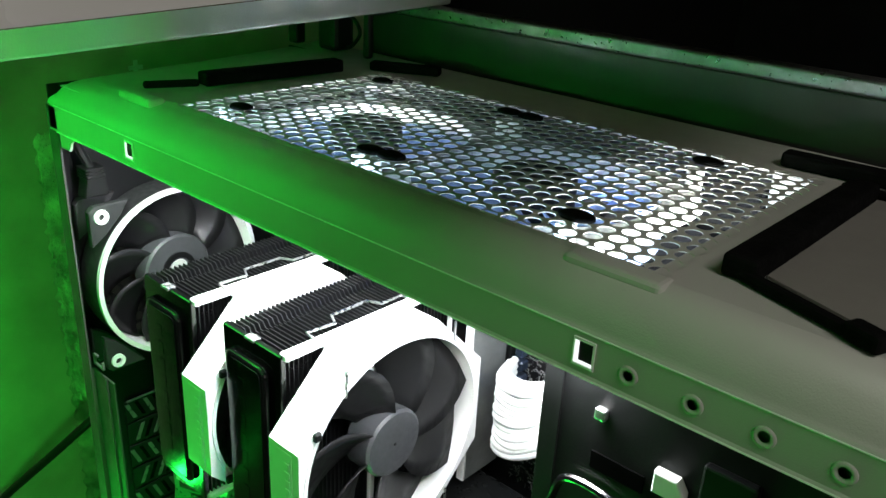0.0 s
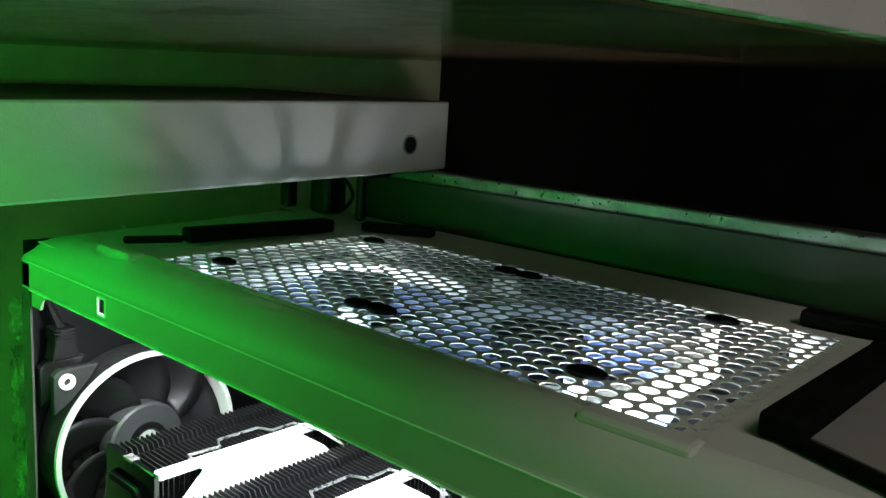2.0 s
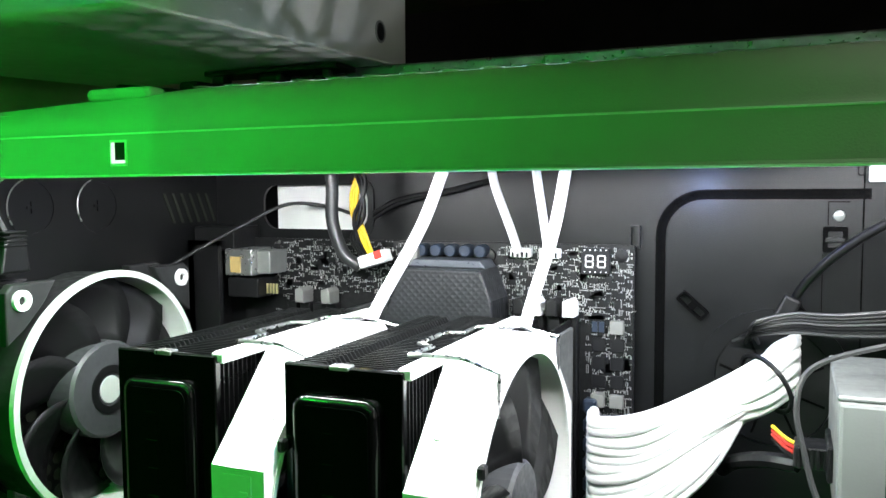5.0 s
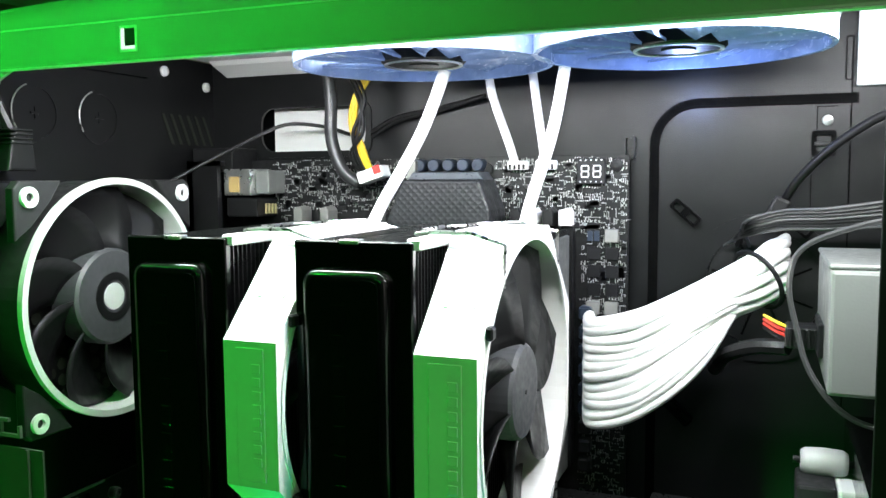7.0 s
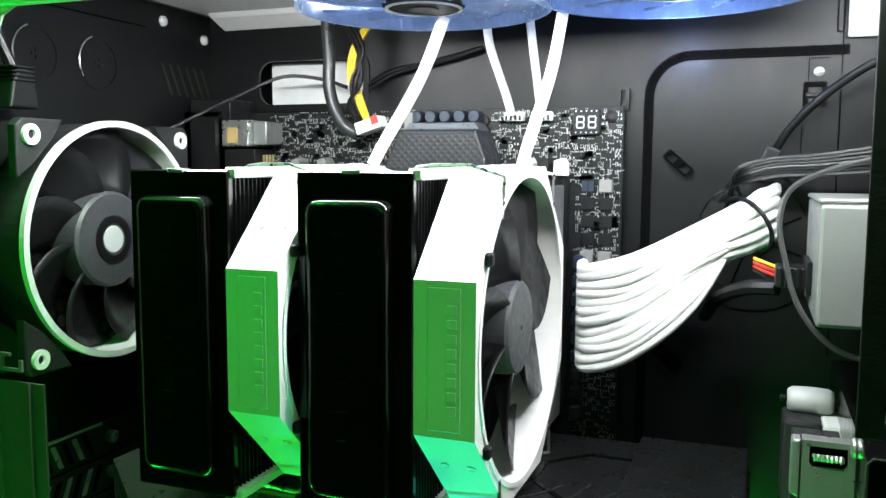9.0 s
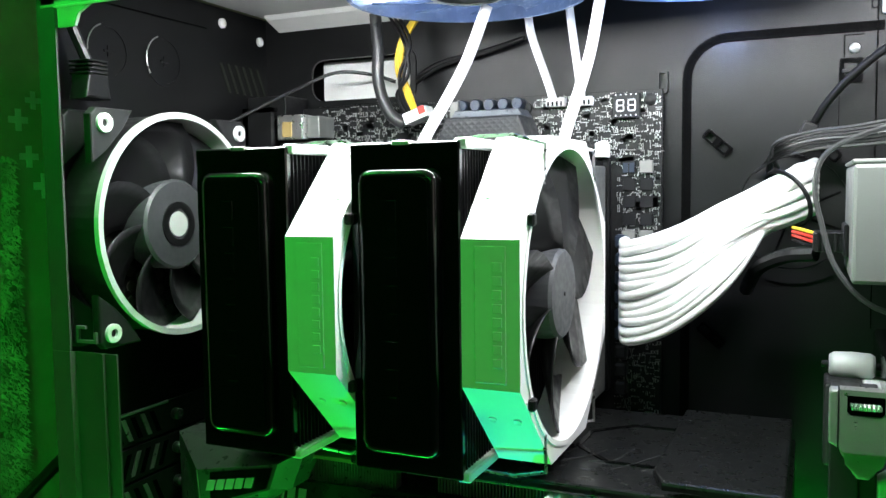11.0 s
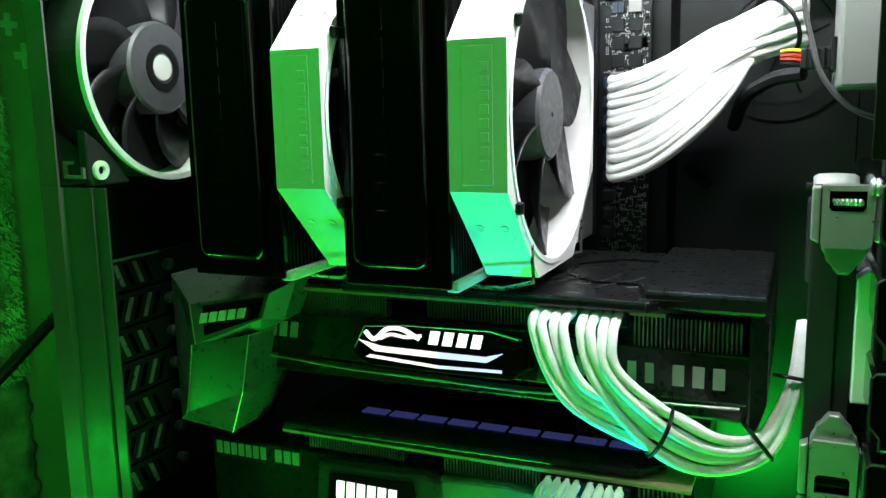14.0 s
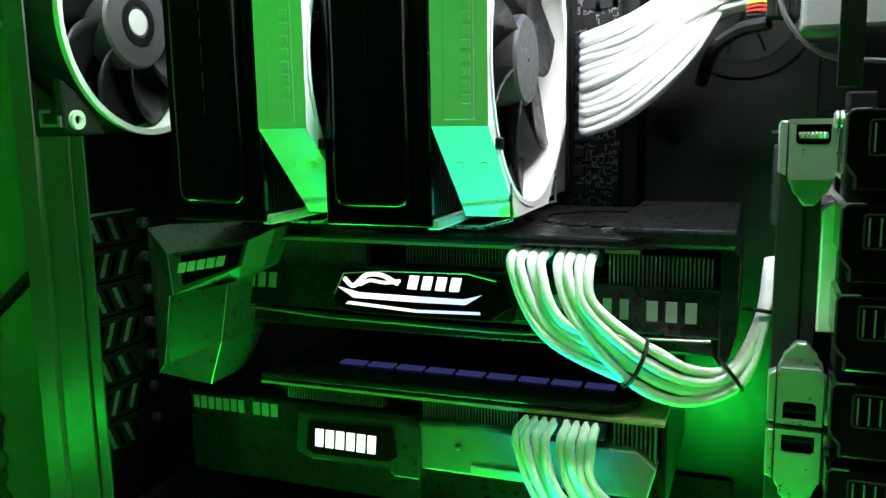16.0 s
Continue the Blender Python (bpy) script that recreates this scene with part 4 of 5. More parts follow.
# fan headers
for x in (0.2095, 0.2255):
    bm = one(x - 0.0055, x + 0.0055, BY - 0.006, BY, 0.4515, 0.4565, 0.0005, 1)
    hd = part("fan_header", bm, WHITE, mb, "white four-pin fan header")
    for k in range(4):
        part("header_gap", one(x - 0.0045 + 0.0026 * k, x - 0.0033 + 0.0026 * k, BY - 0.0064, BY - 0.0058, 0.4518, 0.4545), CHIP, hd)
part("white_socket", one(0.146, 0.1515, BY - 0.012, BY, 0.446, 0.457, 0.0005), CHOKE, mb)
# two-digit display
dp = part("digit_display", one(0.2425, 0.2575, BY - 0.004, BY, 0.4435, 0.4573, 0.0004, 1), CHIP, mb, "two-digit diagnostic display")
for cx in (0.2468, 0.2532):
    w, h2 = 0.0019, 0.0030
    cz = 0.4504
    segs = [(cx - w, cx + w, cz + d * h2 - 0.00035, cz + d * h2 + 0.00035) for d in (-1, 0, 1)]
    segs += [(cx + sx * w - 0.00035, cx + sx * w + 0.00035, cz + a, cz + a + h2 - 0.0008) for sx in (-1, 1) for a in (-h2 + 0.0004, 0.0004)]
    for x0, x1, z0, z1 in segs:
        part("segment", one(x0, x1, BY - 0.0043, BY - 0.0039, z0, z1), DIGIT, dp)
for k in range(5):
    for z in (0.4445, 0.4560):
        part("dot", one(0.2440 + 0.0028 * k, 0.2447 + 0.0028 * k, BY - 0.0043, BY - 0.0039, z, z + 0.0007), DIGIT, dp)
# power stage chips by the board's edge
for r in range(5):
    for c in range(2):
        x, z = 0.2478 + 0.0098 * c, 0.4195 - 0.0098 * r
        kind = (CHOKE, "grey choke") if (r, c) in ((0, 1), (4, 0), (4, 1)) else (CHIP, "square black chip")
        hh = 0.0042 if kind[0] is CHOKE else 0.0016
        part("power_chip", one(x, x + 0.0072, BY - hh, BY, z - 0.0070, z, 0.0004, 1), kind[0], mb, kind[1])
part("blue_capacitors", boxes((0.248, 0.2508, BY - 0.002, BY, 0.413, 0.4185), (0.2516, 0.2544, BY - 0.002, BY, 0.413, 0.4185)), NAVY, mb)
for k in range(9):
    z = 0.378 - 0.0105 * k
    part("choke", one(0.2445, 0.2515, BY - 0.008, BY, z - 0.0075, z, 0.0012, 1), NAVY if k < 6 else CHIP, mb, "dark coil")
# memory slots with latches and sticks
for grp, xs4 in (("front", (0.2075, 0.2165, 0.2255, 0.2345)), ("rear", (0.062, 0.071, 0.080, 0.089))):
    for i, x in enumerate(xs4):
        sl = part("memory_slot", one(x, x + 0.0065, BY - 0.007, BY, 0.288, 0.421, 0.0005, 1), BLACK, mb)
        if i % 2 == 1 or grp == "front":
            part("latch", prism([(x, 0.4215), (x + 0.0062, 0.4215), (x + 0.0062, 0.4285), (x + 0.0045, 0.4310), (x, 0.4295)], "y", BY - 0.013, BY - 0.001, bevel=0.0008), (WHITE if grp == "front" else CHOKE) if i % 2 else BLACK, sl, "slot latch")
for x, col in ((0.2185, BLACK), (0.2365, WHITE)):
    st = thing("memory_stick", (x, 0.18, 0.355), "upright memory stick with a pale heat spreader", "memory stick", "memory sticks")
    part("stick_board", one(x, x + 0.0014, 0.162, 0.198, 0.290, 0.4195), PCB, st)
    part("heat_spreader", boxes((x - 0.0022, x, 0.160, 0.194, 0.289, 0.4165), (x + 0.0014, x + 0.0036, 0.160, 0.194, 0.289, 0.4165), bevel=0.0006), col if col is BLACK else ZINC, st)
    part("spreader_edge", one(x - 0.0022, x + 0.0036, 0.1585, 0.1602, 0.289, 0.4165, 0.0004, 1), WHITE, st, "white top edge")
    part("red_mark", one(x - 0.0024, x + 0.0038, 0.1578, 0.1584, 0.368, 0.374), RED, st)

# ---- graphics cards ----
def fins_row(card, x0, x1, y, z0, z1, step, material):
    bm = bmesh.new()
    n = int((x1 - x0) / step)
    for k in range(n):
        quick(bm, x0 + k * step, x0 + k * step + step * 0.42, y, y + 0.02, z0, z1)
    tagged(part("fin_block", bm, material, card, "fine upright metal fins"), kind="stuff")
    # black sheet put between the fins for the shade in their gaps
    part("fin_gap_shade", one(x0, x1, y + 0.006, y + 0.012, z0, z1), GROOVE, card)


def letters(parent, x0, x1, z0, z1, y, n, material, lean=0.25, gap=0.34, depth=0.0006):
    """A row of plain slanted blocks in the place of a brand's lettering."""
    w = (x1 - x0) / n
    h = (z1 - z0) * lean
    for k in range(n):
        a = x0 + k * w
        b = a + w * (1 - gap)
        part("name_bar", prism([(a, z0), (b, z0), (b + h, z1), (a + h, z1)], "y", y - depth, y), material, parent)


g1 = thing("graphics_card", (0.22, 0.14, 0.226), "large black graphics card with a lit name panel", "graphics card", "graphics cards")
GY = 0.073
part("card_board", one(0.098, 0.300, GY - 0.0025, 0.19, 0.2735, 0.2752), GOLD, g1, "circuit board with a tan edge")
bm = prism([(0.150, 0.062), (0.293, 0.062), (0.300, 0.070), (0.338, 0.070), (0.338, 0.185), (0.096, 0.185), (0.096, 0.075), (0.150, 0.075)], "z", 0.2765, 0.2815, bevel=0.0015)
bp = part("backplate", bm, SHROUD, g1, "black backplate with an etched emblem")
part("backplate_step", prism([(0.292, 0.0690), (0.339, 0.0690), (0.339, 0.186), (0.286, 0.186), (0.286, 0.085)], "z", 0.2770, 0.2850, bevel=0.0015), SHROUD, g1)
oc8 = [(0.277 + 0.030 * math.cos(radians(a)) * 1.15, 0.125 + 0.034 * math.sin(radians(a))) for a in range(22, 382, 45)]
oc7 = [(0.277 + (u - 0.277) * 0.93, 0.125 + (v - 0.125) * 0.93) for u, v in oc8]
part("etched_emblem", ring(oc8, oc7, "z", 0.2814, 0.2822), BLACK_GLOSS, bp)
for k in range(7):
    a = 0.232 + 0.012 * k
    part("etched_line", sweep([(a, 0.085 + 0.004 * (k % 3), 0.2816), (a + 0.010, 0.097 + 0.003 * (k % 2), 0.2818), (a + 0.016, 0.118 - 0.006 * (k % 2), 0.2816)], 0.0005, 5, 4), SHROUD_GREY, bp)
part("heatsink_body", one(0.100, 0.336, GY + 0.012, 0.19, 0.232, 0.2732), FIN, g1)
fins_row(g1, 0.116, 0.168, GY + 0.003, 0.2595, 0.2730, 0.0016, FIN_GREY)
fins_row(g1, 0.1885, 0.243, GY + 0.003, 0.2635, 0.2725, 0.0016, FIN_GREY)
fins_row(g1, 0.286, 0.332, GY + 0.003, 0.2590, 0.2720, 0.0018, FIN_GREY)
bm = prism([(0.092, 0.2385), (0.092, 0.2600), (0.150, 0.2600), (0.157, 0.2615), (0.240, 0.2625), (0.247, 0.2590), (0.337, 0.2590), (0.337, 0.2375)], "y", GY, GY + 0.014, bevel=0.0012)
part("shroud_side", bm, SHROUD, g1, "black side shroud")
bm = prism([(0.092, 0.2385), (0.150, 0.2350), (0.230, 0.2338), (0.337, 0.2372), (0.337, 0.2280), (0.092, 0.2270)], "y", GY + 0.006, 0.188, bevel=0.0015)
part("shroud_belly", bm, SHROUD, g1)
part("shroud_end", prism([(0.337, 0.2280), (0.3405, 0.2400), (0.3405, 0.2740), (0.3360, 0.2768), (0.333, 0.2768), (0.333, 0.2280)], "y", GY - 0.001, 0.186, bevel=0.001), SHROUD, g1)
for x0, x1, za, zb in ((0.092, 0.150, 0.2375, 0.2345), (0.150, 0.236, 0.2345, 0.2335), (0.236, 0.330, 0.2335, 0.2368)):
    part("bright_edge", sweep([(x0, GY - 0.0005, za), (x1, GY - 0.0005, zb)], 0.0007, 6, smooth=False), ZINC, g1, "thin metallic line along the lower edge")
pn = prism([(0.150, 0.2440), (0.156, 0.2590), (0.178, 0.2612), (0.222, 0.2620), (0.238, 0.2590), (0.243, 0.2460), (0.232, 0.2385), (0.160, 0.2385)], "y", GY - 0.0035, GY, bevel=0.001)
panel = part("name_panel", pn, BLACK_GLOSS, g1, "raised glossy panel with lit emblem")
part("panel_edge", sweep([(0.152, GY - 0.004, 0.2475), (0.158, GY - 0.004, 0.2585), (0.180, GY - 0.004, 0.2606), (0.222, GY - 0.004, 0.2614), (0.236, GY - 0.004, 0.2585)], 0.0004, 5, smooth=False), ZINC, panel)
letters(panel, 0.1915, 0.2200, 0.2525, 0.2590, GY - 0.0035, 4, LIT)
# lit emblem: a plain curved swoosh over a bright blade
part("lit_swoosh", sweep([(0.158, GY - 0.0038, 0.2560), (0.163, GY - 0.0038, 0.2525), (0.170, GY - 0.0038, 0.2580), (0.178, GY - 0.0038, 0.2585), (0.187, GY - 0.0038, 0.2545)], 0.0012, 6), LIT, panel, "lit curved emblem")
part("lit_swoosh", sweep([(0.166, GY - 0.0038, 0.2530), (0.172, GY - 0.0038, 0.2555), (0.180, GY - 0.0038, 0.2548), (0.188, GY - 0.0038, 0.2562)], 0.0009, 6), LIT_WARM, panel, "lit curved emblem")
part("lit_blade", prism([(0.1545, 0.2515), (0.163, 0.2465), (0.196, 0.2462), (0.196, 0.2490), (0.166, 0.2492)], "y", GY - 0.0042, GY - 0.0030), LIT_WARM, panel, "warm lit blade")
part("lit_blade", prism([(0.196, 0.2462), (0.221, 0.2465), (0.229, 0.2515), (0.220, 0.2490), (0.196, 0.2490)], "y", GY - 0.0042, GY - 0.0030), LIT_VIOLET, panel, "violet lit blade")
part("lit_line", prism([(0.158, 0.2432), (0.196, 0.2412), (0.196, 0.2425), (0.160, 0.2445)], "y", GY - 0.0042, GY - 0.0030), LIT_WARM, panel, "warm lit line")
part("lit_line", prism([(0.196, 0.2412), (0.228, 0.2422), (0.228, 0.2434), (0.196, 0.2425)], "y", GY - 0.0042, GY - 0.0030), LIT_VIOLET, panel, "violet lit line")
letters(g1, 0.099, 0.1185, 0.2480, 0.2560, GY, 3, PRINT, 0.15)
letters(g1, 0.3030, 0.3275, 0.2440, 0.2530, GY, 3, PRINT, 0.0, 0.42)
letters(g1, 0.2470, 0.2990, 0.2440, 0.2530, GY, 7, PRINT, 0.0, 0.50)
part("side_facet", prism([(0.2435, 0.2400), (0.2475, 0.2580), (0.2560, 0.2580), (0.2520, 0.2400)], "y", GY - 0.0015, GY, bevel=0.0005), SHROUD_GREY, g1)
for x0 in (0.2465, 0.2665):
    part("power_socket", one(x0, x0 + 0.0185, GY - 0.004, GY + 0.012, 0.2680, 0.2765, 0.0006, 1), BLACK, g1, "black power plug")

g2 = thing("graphics_card", (0.22, 0.14, 0.15), "second black graphics card with a glowing name plate", "graphics card", "graphics cards")
part("card_board", one(0.105, 0.312, GY - 0.0015, 0.19, 0.1965, 0.1980), GOLD, g2, "circuit board with a bright edge")
part("backplate", prism([(0.108, 0.069), (0.290, 0.073), (0.300, 0.085), (0.300, 0.185), (0.108, 0.185)], "z", 0.2000, 0.2035, bevel=0.001), SHROUD, g2)
for k in range(9):
    part("backplate_tile", one(0.140 + 0.0165 * k, 0.1545 + 0.0165 * k, 0.094, 0.101, 0.2036, 0.2044, 0.0003, 1), LIT_TILE, g2, "dim violet lit tile")
part("heatsink_body", one(0.110, 0.312, GY + 0.012, 0.19, 0.150, 0.1960), FIN, g2)
fins_row(g2, 0.118, 0.175, GY + 0.004, 0.188, 0.1955, 0.0016, FIN_GREY)
fins_row(g2, 0.195, 0.246, GY + 0.004, 0.186, 0.1955, 0.0016, FIN_GREY)
fins_row(g2, 0.289, 0.310, GY + 0.004, 0.172, 0.1945, 0.0020, FIN_GREY)
part("shroud_side", prism([(0.055, 0.140), (0.055, 0.186), (0.193, 0.186), (0.193, 0.140)], "y", GY + 0.003, GY + 0.016, bevel=0.001), SHROUD, g2)
part("shroud_rail", prism([(0.193, 0.1610), (0.193, 0.1835), (0.228, 0.1860), (0.245, 0.1835), (0.300, 0.1835), (0.309, 0.1760), (0.305, 0.1610)], "y", GY - 0.001, GY + 0.014, bevel=0.001), ZINC, g2, "metallic side rail")
part("rail_inset", prism([(0.222, 0.1625), (0.222, 0.1665), (0.262, 0.1665), (0.266, 0.1625)], "y", GY - 0.0022, GY - 0.0008), GREY_BOX, g2)
part("shroud_belly", one(0.055, 0.309, GY + 0.010, 0.188, 0.136, 0.160, 0.002), SHROUD, g2)
frm = prism([(0.126, 0.1625), (0.128, 0.1835), (0.188, 0.1855), (0.196, 0.1830), (0.196, 0.1560), (0.182, 0.1560), (0.180, 0.1610), (0.136, 0.1590)], "y", GY - 0.004, GY + 0.004, bevel=0.001)
part("plate_frame", frm, SHROUD_GREY, g2, "dark angular frame")
np_ = part("name_plate", prism([(0.133, 0.1650), (0.135, 0.1795), (0.182, 0.1815), (0.184, 0.1670), (0.180, 0.1640), (0.138, 0.1625)], "y", GY - 0.0050, GY - 0.0038), BLACK_GLOSS, g2)
letters(np_, 0.1385, 0.1740, 0.1672, 0.1765, GY - 0.005, 6, LIT, 0.08, 0.26)
letters(g2, 0.058, 0.092, 0.1765, 0.1835, GY + 0.003, 7, PRINT, 0.0, 0.30)
letters(g2, 0.0965, 0.113, 0.1765, 0.1835, GY + 0.003, 3, PRINT, 0.0, 0.25)
m = Matrix.Translation((0.215, GY - 0.0012, 0.1745)) @ pose(0, 0, 0, 90, 0, 0)
part("screw", lathe([(0.0016, 0), (0.0014, 0.0008), (0.0006, 0.001)], 12, m=m), STEEL, g2)
for x0 in (0.2490, 0.2685):
    part("power_socket", one(x0, x0 + 0.0180, GY - 0.004, GY + 0.012, 0.1880, 0.1955, 0.0006, 1), BLACK, g2, "black power plug")

# faceted cover in front of the cards, with its name plate
cv = thing("angular_cover", (0.08, 0.06, 0.197), "faceted black card cover with a name plate", "card cover")
bm = bmesh.new()
A, B, D, F = (0.068, 0.050, 0.267), (0.117, 0.050, 0.276), (0.112, 0.050, 0.263), (0.070, 0.050, 0.246)
C, E, G = (0.126, 0.060, 0.281), (0.118, 0.060, 0.261), (0.105, 0.057, 0.2545)
J, K, L, M = (0.066, 0.052, 0.245), (0.102, 0.052, 0.2535), (0.096, 0.052, 0.223), (0.060, 0.052, 0.208)
I, N2, O, Q = (0.103, 0.059, 0.252), (0.0965, 0.059, 0.222), (0.082, 0.060, 0.197), (0.049, 0.060, 0.200)
T, U = (0.035, 0.075, 0.276), (0.093, 0.075, 0.2795)
V = {p: bm.verts.new(p) for p in (A, B, C, D, E, F, G, I, J, K, L, M, N2, O, Q, T, U)}
for f in ((T, U, B, A), (U, C, B), (A, B, D, F), (B, C, E, D), (D, E, G, F), (F, G, K, J), (G, I, K), (J, K, L, M), (K, I, N2, L), (M, L, O, Q), (L, N2, O), (T, A, F, J), (T, J, M, Q)):
    bm.faces.new([V[p] for p in f])
rim = [e for e in bm.edges if e.is_boundary]
for v in bmesh.ops.extrude_edge_only(bm, edges=rim)["geom"]:
    if isinstance(v, bmesh.types.BMVert):
        v.co.y = 0.092
part("shell", bm, COVER, cv)
for pa_, pb_ in ((A, F), (J, M), (M, Q), (K, L), (L, O)):
    part("bright_edge", sweep([Vector(pa_), Vector(pb_)], 0.0004, 6, smooth=False), ZINC, cv, "thin bright line along the edge")
part("name_plate", prism([(0.0765, 0.2515), (0.0765, 0.2670), (0.1140, 0.2738), (0.1100, 0.2632)], "y", 0.0494, 0.0504), BLACK_GLOSS, cv)
for k in range(5):
    a = 0.0745 + 0.0058 * k
    z = 0.2578 + 0.0011 * k
    part("name_bar", prism([(a, z), (a + 0.0042, z + 0.0006), (a + 0.0058, z + 0.0058), (a + 0.0016, z + 0.0052)], "y", 0.0484, 0.0494), GREY_BOX, cv, "pale bar of the name plate")

# ---- cables ----
def bundle(name, label, starts, mids, ends, r, material, category="cable", steps=7, spread=0.0):
    th = thing(name, starts[0], label, category)
    rg = random.Random(len(starts) * 7 + int(1000 * r * 10))
    for k, s in enumerate(starts):
        line = [s]
        for q in mids:
            line.append(q(k, rg))
        line.append(ends(k, rg))
        part("sleeved_wire", sweep(line, r, 8, steps), material, th, smooth=True)
    return th


# main board power cable
starts = [(0.2530, 0.186 - 0.005 * c, 0.3755 - 0.0043 * r) for c in range(2) for r in range(12)]


def fan_out(dx, dy, sq, z, jit):
    def f(k, rg):
        r, c = k % 12, k // 12
        return (0.253 + dx, 0.186 - dy - 0.006 * c + rg.uniform(-jit, jit), z + (5.5 - r) * 0.0043 * sq + rg.uniform(-jit, jit))
    return f


def gather(x, y, z, rad):
    def f(k, rg):
        a = 2 * math.pi * k / 12 * (1 if k < 12 else 1.0) + (0.26 if k >= 12 else 0)
        q = rad * (1.0 if k < 12 else 0.5)
        a = math.pi / 2 + 2 * math.pi * (k % 12) / 12 * 1.0
        return (x, y + q * math.cos(a), z + q * math.sin(a))
    return f


bt = bundle("main_power_cable", "thick bundle of white braided power wires", starts, [fan_out(0.006, 0.016, 1.08, 0.350, 0.001), fan_out(0.030, 0.026, 1.0, 0.359, 0.0015), fan_out(0.058, 0.024, 0.72, 0.379, 0.0012), gather(0.334, 0.178, 0.398, 0.0115)], gather(0.347, 0.204, 0.404, 0.0125), 0.00265, SLEEVE)
tie = thing("cable_tie", (0.334, 0.176, 0.399), "black cable tie round white wires", "cable tie", "black cable ties")
tn = Vector((0.62, 0.55, 0.40)).normalized()
tu = tn.orthogonal().normalized()
tv = tn.cross(tu)
part("band", sweep([Vector((0.3345, 0.1785, 0.3983)) + 0.0148 * (math.cos(a) * tu + math.sin(a) * tv) for a in [2 * math.pi * k / 16 for k in range(17)]], 0.0012, 6, 3), BLACK_WIRE, tie)


def card_cable(name_label, z0, xs, drop, tail):
    starts = [(x, GY - 0.002, z0) for x in xs]

    def m1(k, rg):
        return (xs[k] + 0.000 + 0.001 * (k - 4) * 0.2, GY - 0.017 - 0.002 * (k % 2), z0 - 0.006)

    def m2(k, rg):
        return (xs[k] * 0.62 + 0.38 * 0.285 + 0.002, GY - 0.024 + 0.001 * (k % 3), z0 - 0.026 + 0.0022 * (k - 4) + rg.uniform(-0.0006, 0.0006))

    return starts, m1, m2


xs = [0.2478 + 0.0044 * k + (0.0022 if k > 3 else 0) for k in range(8)]
starts, m1, m2 = card_cable("", 0.2745, xs, 0, 0)


def cross(x, y, z, du, dv):
    def f(k, rg):
        c, r = k % 4, k // 4
        return (x + (c - 1.5) * du, y - 0.005 * r + 0.0015 * (c % 2), z + (c - 1.5) * dv + (r - 0.5) * 0.002)
    return f


bundle("card_power_cable", "white braided power cable of the graphics card", starts, [m1, m2, cross(0.302, 0.056, 0.230, 0.0018, 0.0052), cross(0.322, 0.066, 0.219, 0.001, 0.0046), cross(0.3405, 0.078, 0.222, -0.0012, 0.0022), cross(0.3500, 0.088, 0.244, -0.0007, 0.0003)], cross(0.3530, 0.105, 0.268, -0.0006, -0.0002), 0.00215, SLEEVE)
for c, nrm, ra in (((0.301, 0.0535, 0.2305), (0.80, 0.20, -0.40), 0.0108), ((0.3375, 0.076, 0.2225), (0.75, 0.3, 0.6), 0.0088), ((0.349, 0.087, 0.2480), (0.1, 0.3, 0.95), 0.0066)):
    n = Vector(nrm).normalized()
    u = n.orthogonal().normalized()
    v = n.cross(u)
    tie = thing("cable_tie", c, "black cable tie round white wires", "cable tie", "black cable ties")
    part("band", sweep([Vector(c) + ra * (math.cos(a) * u + math.sin(a) * v) for a in [2 * math.pi * k / 16 for k in range(17)]], 0.0009, 6, 3), BLACK_WIRE, tie)
xs = [0.2500 + 0.0043 * k + (0.0020 if k > 3 else 0) for k in range(8)]
starts, m1, m2 = card_cable("", 0.1940, xs, 0, 0)
bundle("card_power_cable", "white braided power cable of the lower graphics card", starts, [m1, m2, cross(0.300, 0.054, 0.150, 0.0030, 0.0045)], cross(0.322, 0.060, 0.125, 0.003, 0.004), 0.00215, SLEEVE)

# white fan leads from the cooler and the roof fans
lead = thing("fan_lead", (0.155, 0.13, 0.427), "flat white fan lead", "cable", "white fan leads")
part("ribbon", sweep([(0.157, 0.128, 0.4265), (0.161, 0.131, 0.436), (0.178, 0.140, 0.470), (0.190, 0.142, 0.500)], 0.0032, 8, 6, flat=0.45), WHITE_SOFT, lead)
lead = thing("fan_lead", (0.236, 0.13, 0.427), "flat white fan lead", "cable", "white fan leads")
part("ribbon", sweep([(0.2345, 0.128, 0.4265), (0.2365, 0.131, 0.437), (0.2445, 0.140, 0.470), (0.249, 0.146, 0.502)], 0.0032, 8, 6, flat=0.45), WHITE_SOFT, lead)
lead = thing("fan_lead", (0.21, 0.195, 0.456), "flat white fan lead plugged into the board", "cable", "white fan leads")
part("ribbon", sweep([(0.2098, 0.195, 0.4545), (0.207, 0.192, 0.466), (0.200, 0.186, 0.490), (0.1985, 0.182, 0.505)], 0.0026, 8, 6, flat=0.5), WHITE_SOFT, lead)
lead = thing("fan_lead", (0.226, 0.195, 0.456), "flat white fan lead plugged into the board", "cable", "white fan leads")
part("ribbon", sweep([(0.2262, 0.195, 0.4545), (0.2255, 0.192, 0.466), (0.2235, 0.186, 0.490), (0.2225, 0.182, 0.505)], 0.0026, 8, 6, flat=0.5), WHITE_SOFT, lead)

# processor power lead: grey sleeve, yellow and black wires, white plug
pw = thing("processor_power_lead", (0.11, 0.19, 0.45), "grey sleeved power lead with yellow and black wires", "cable")
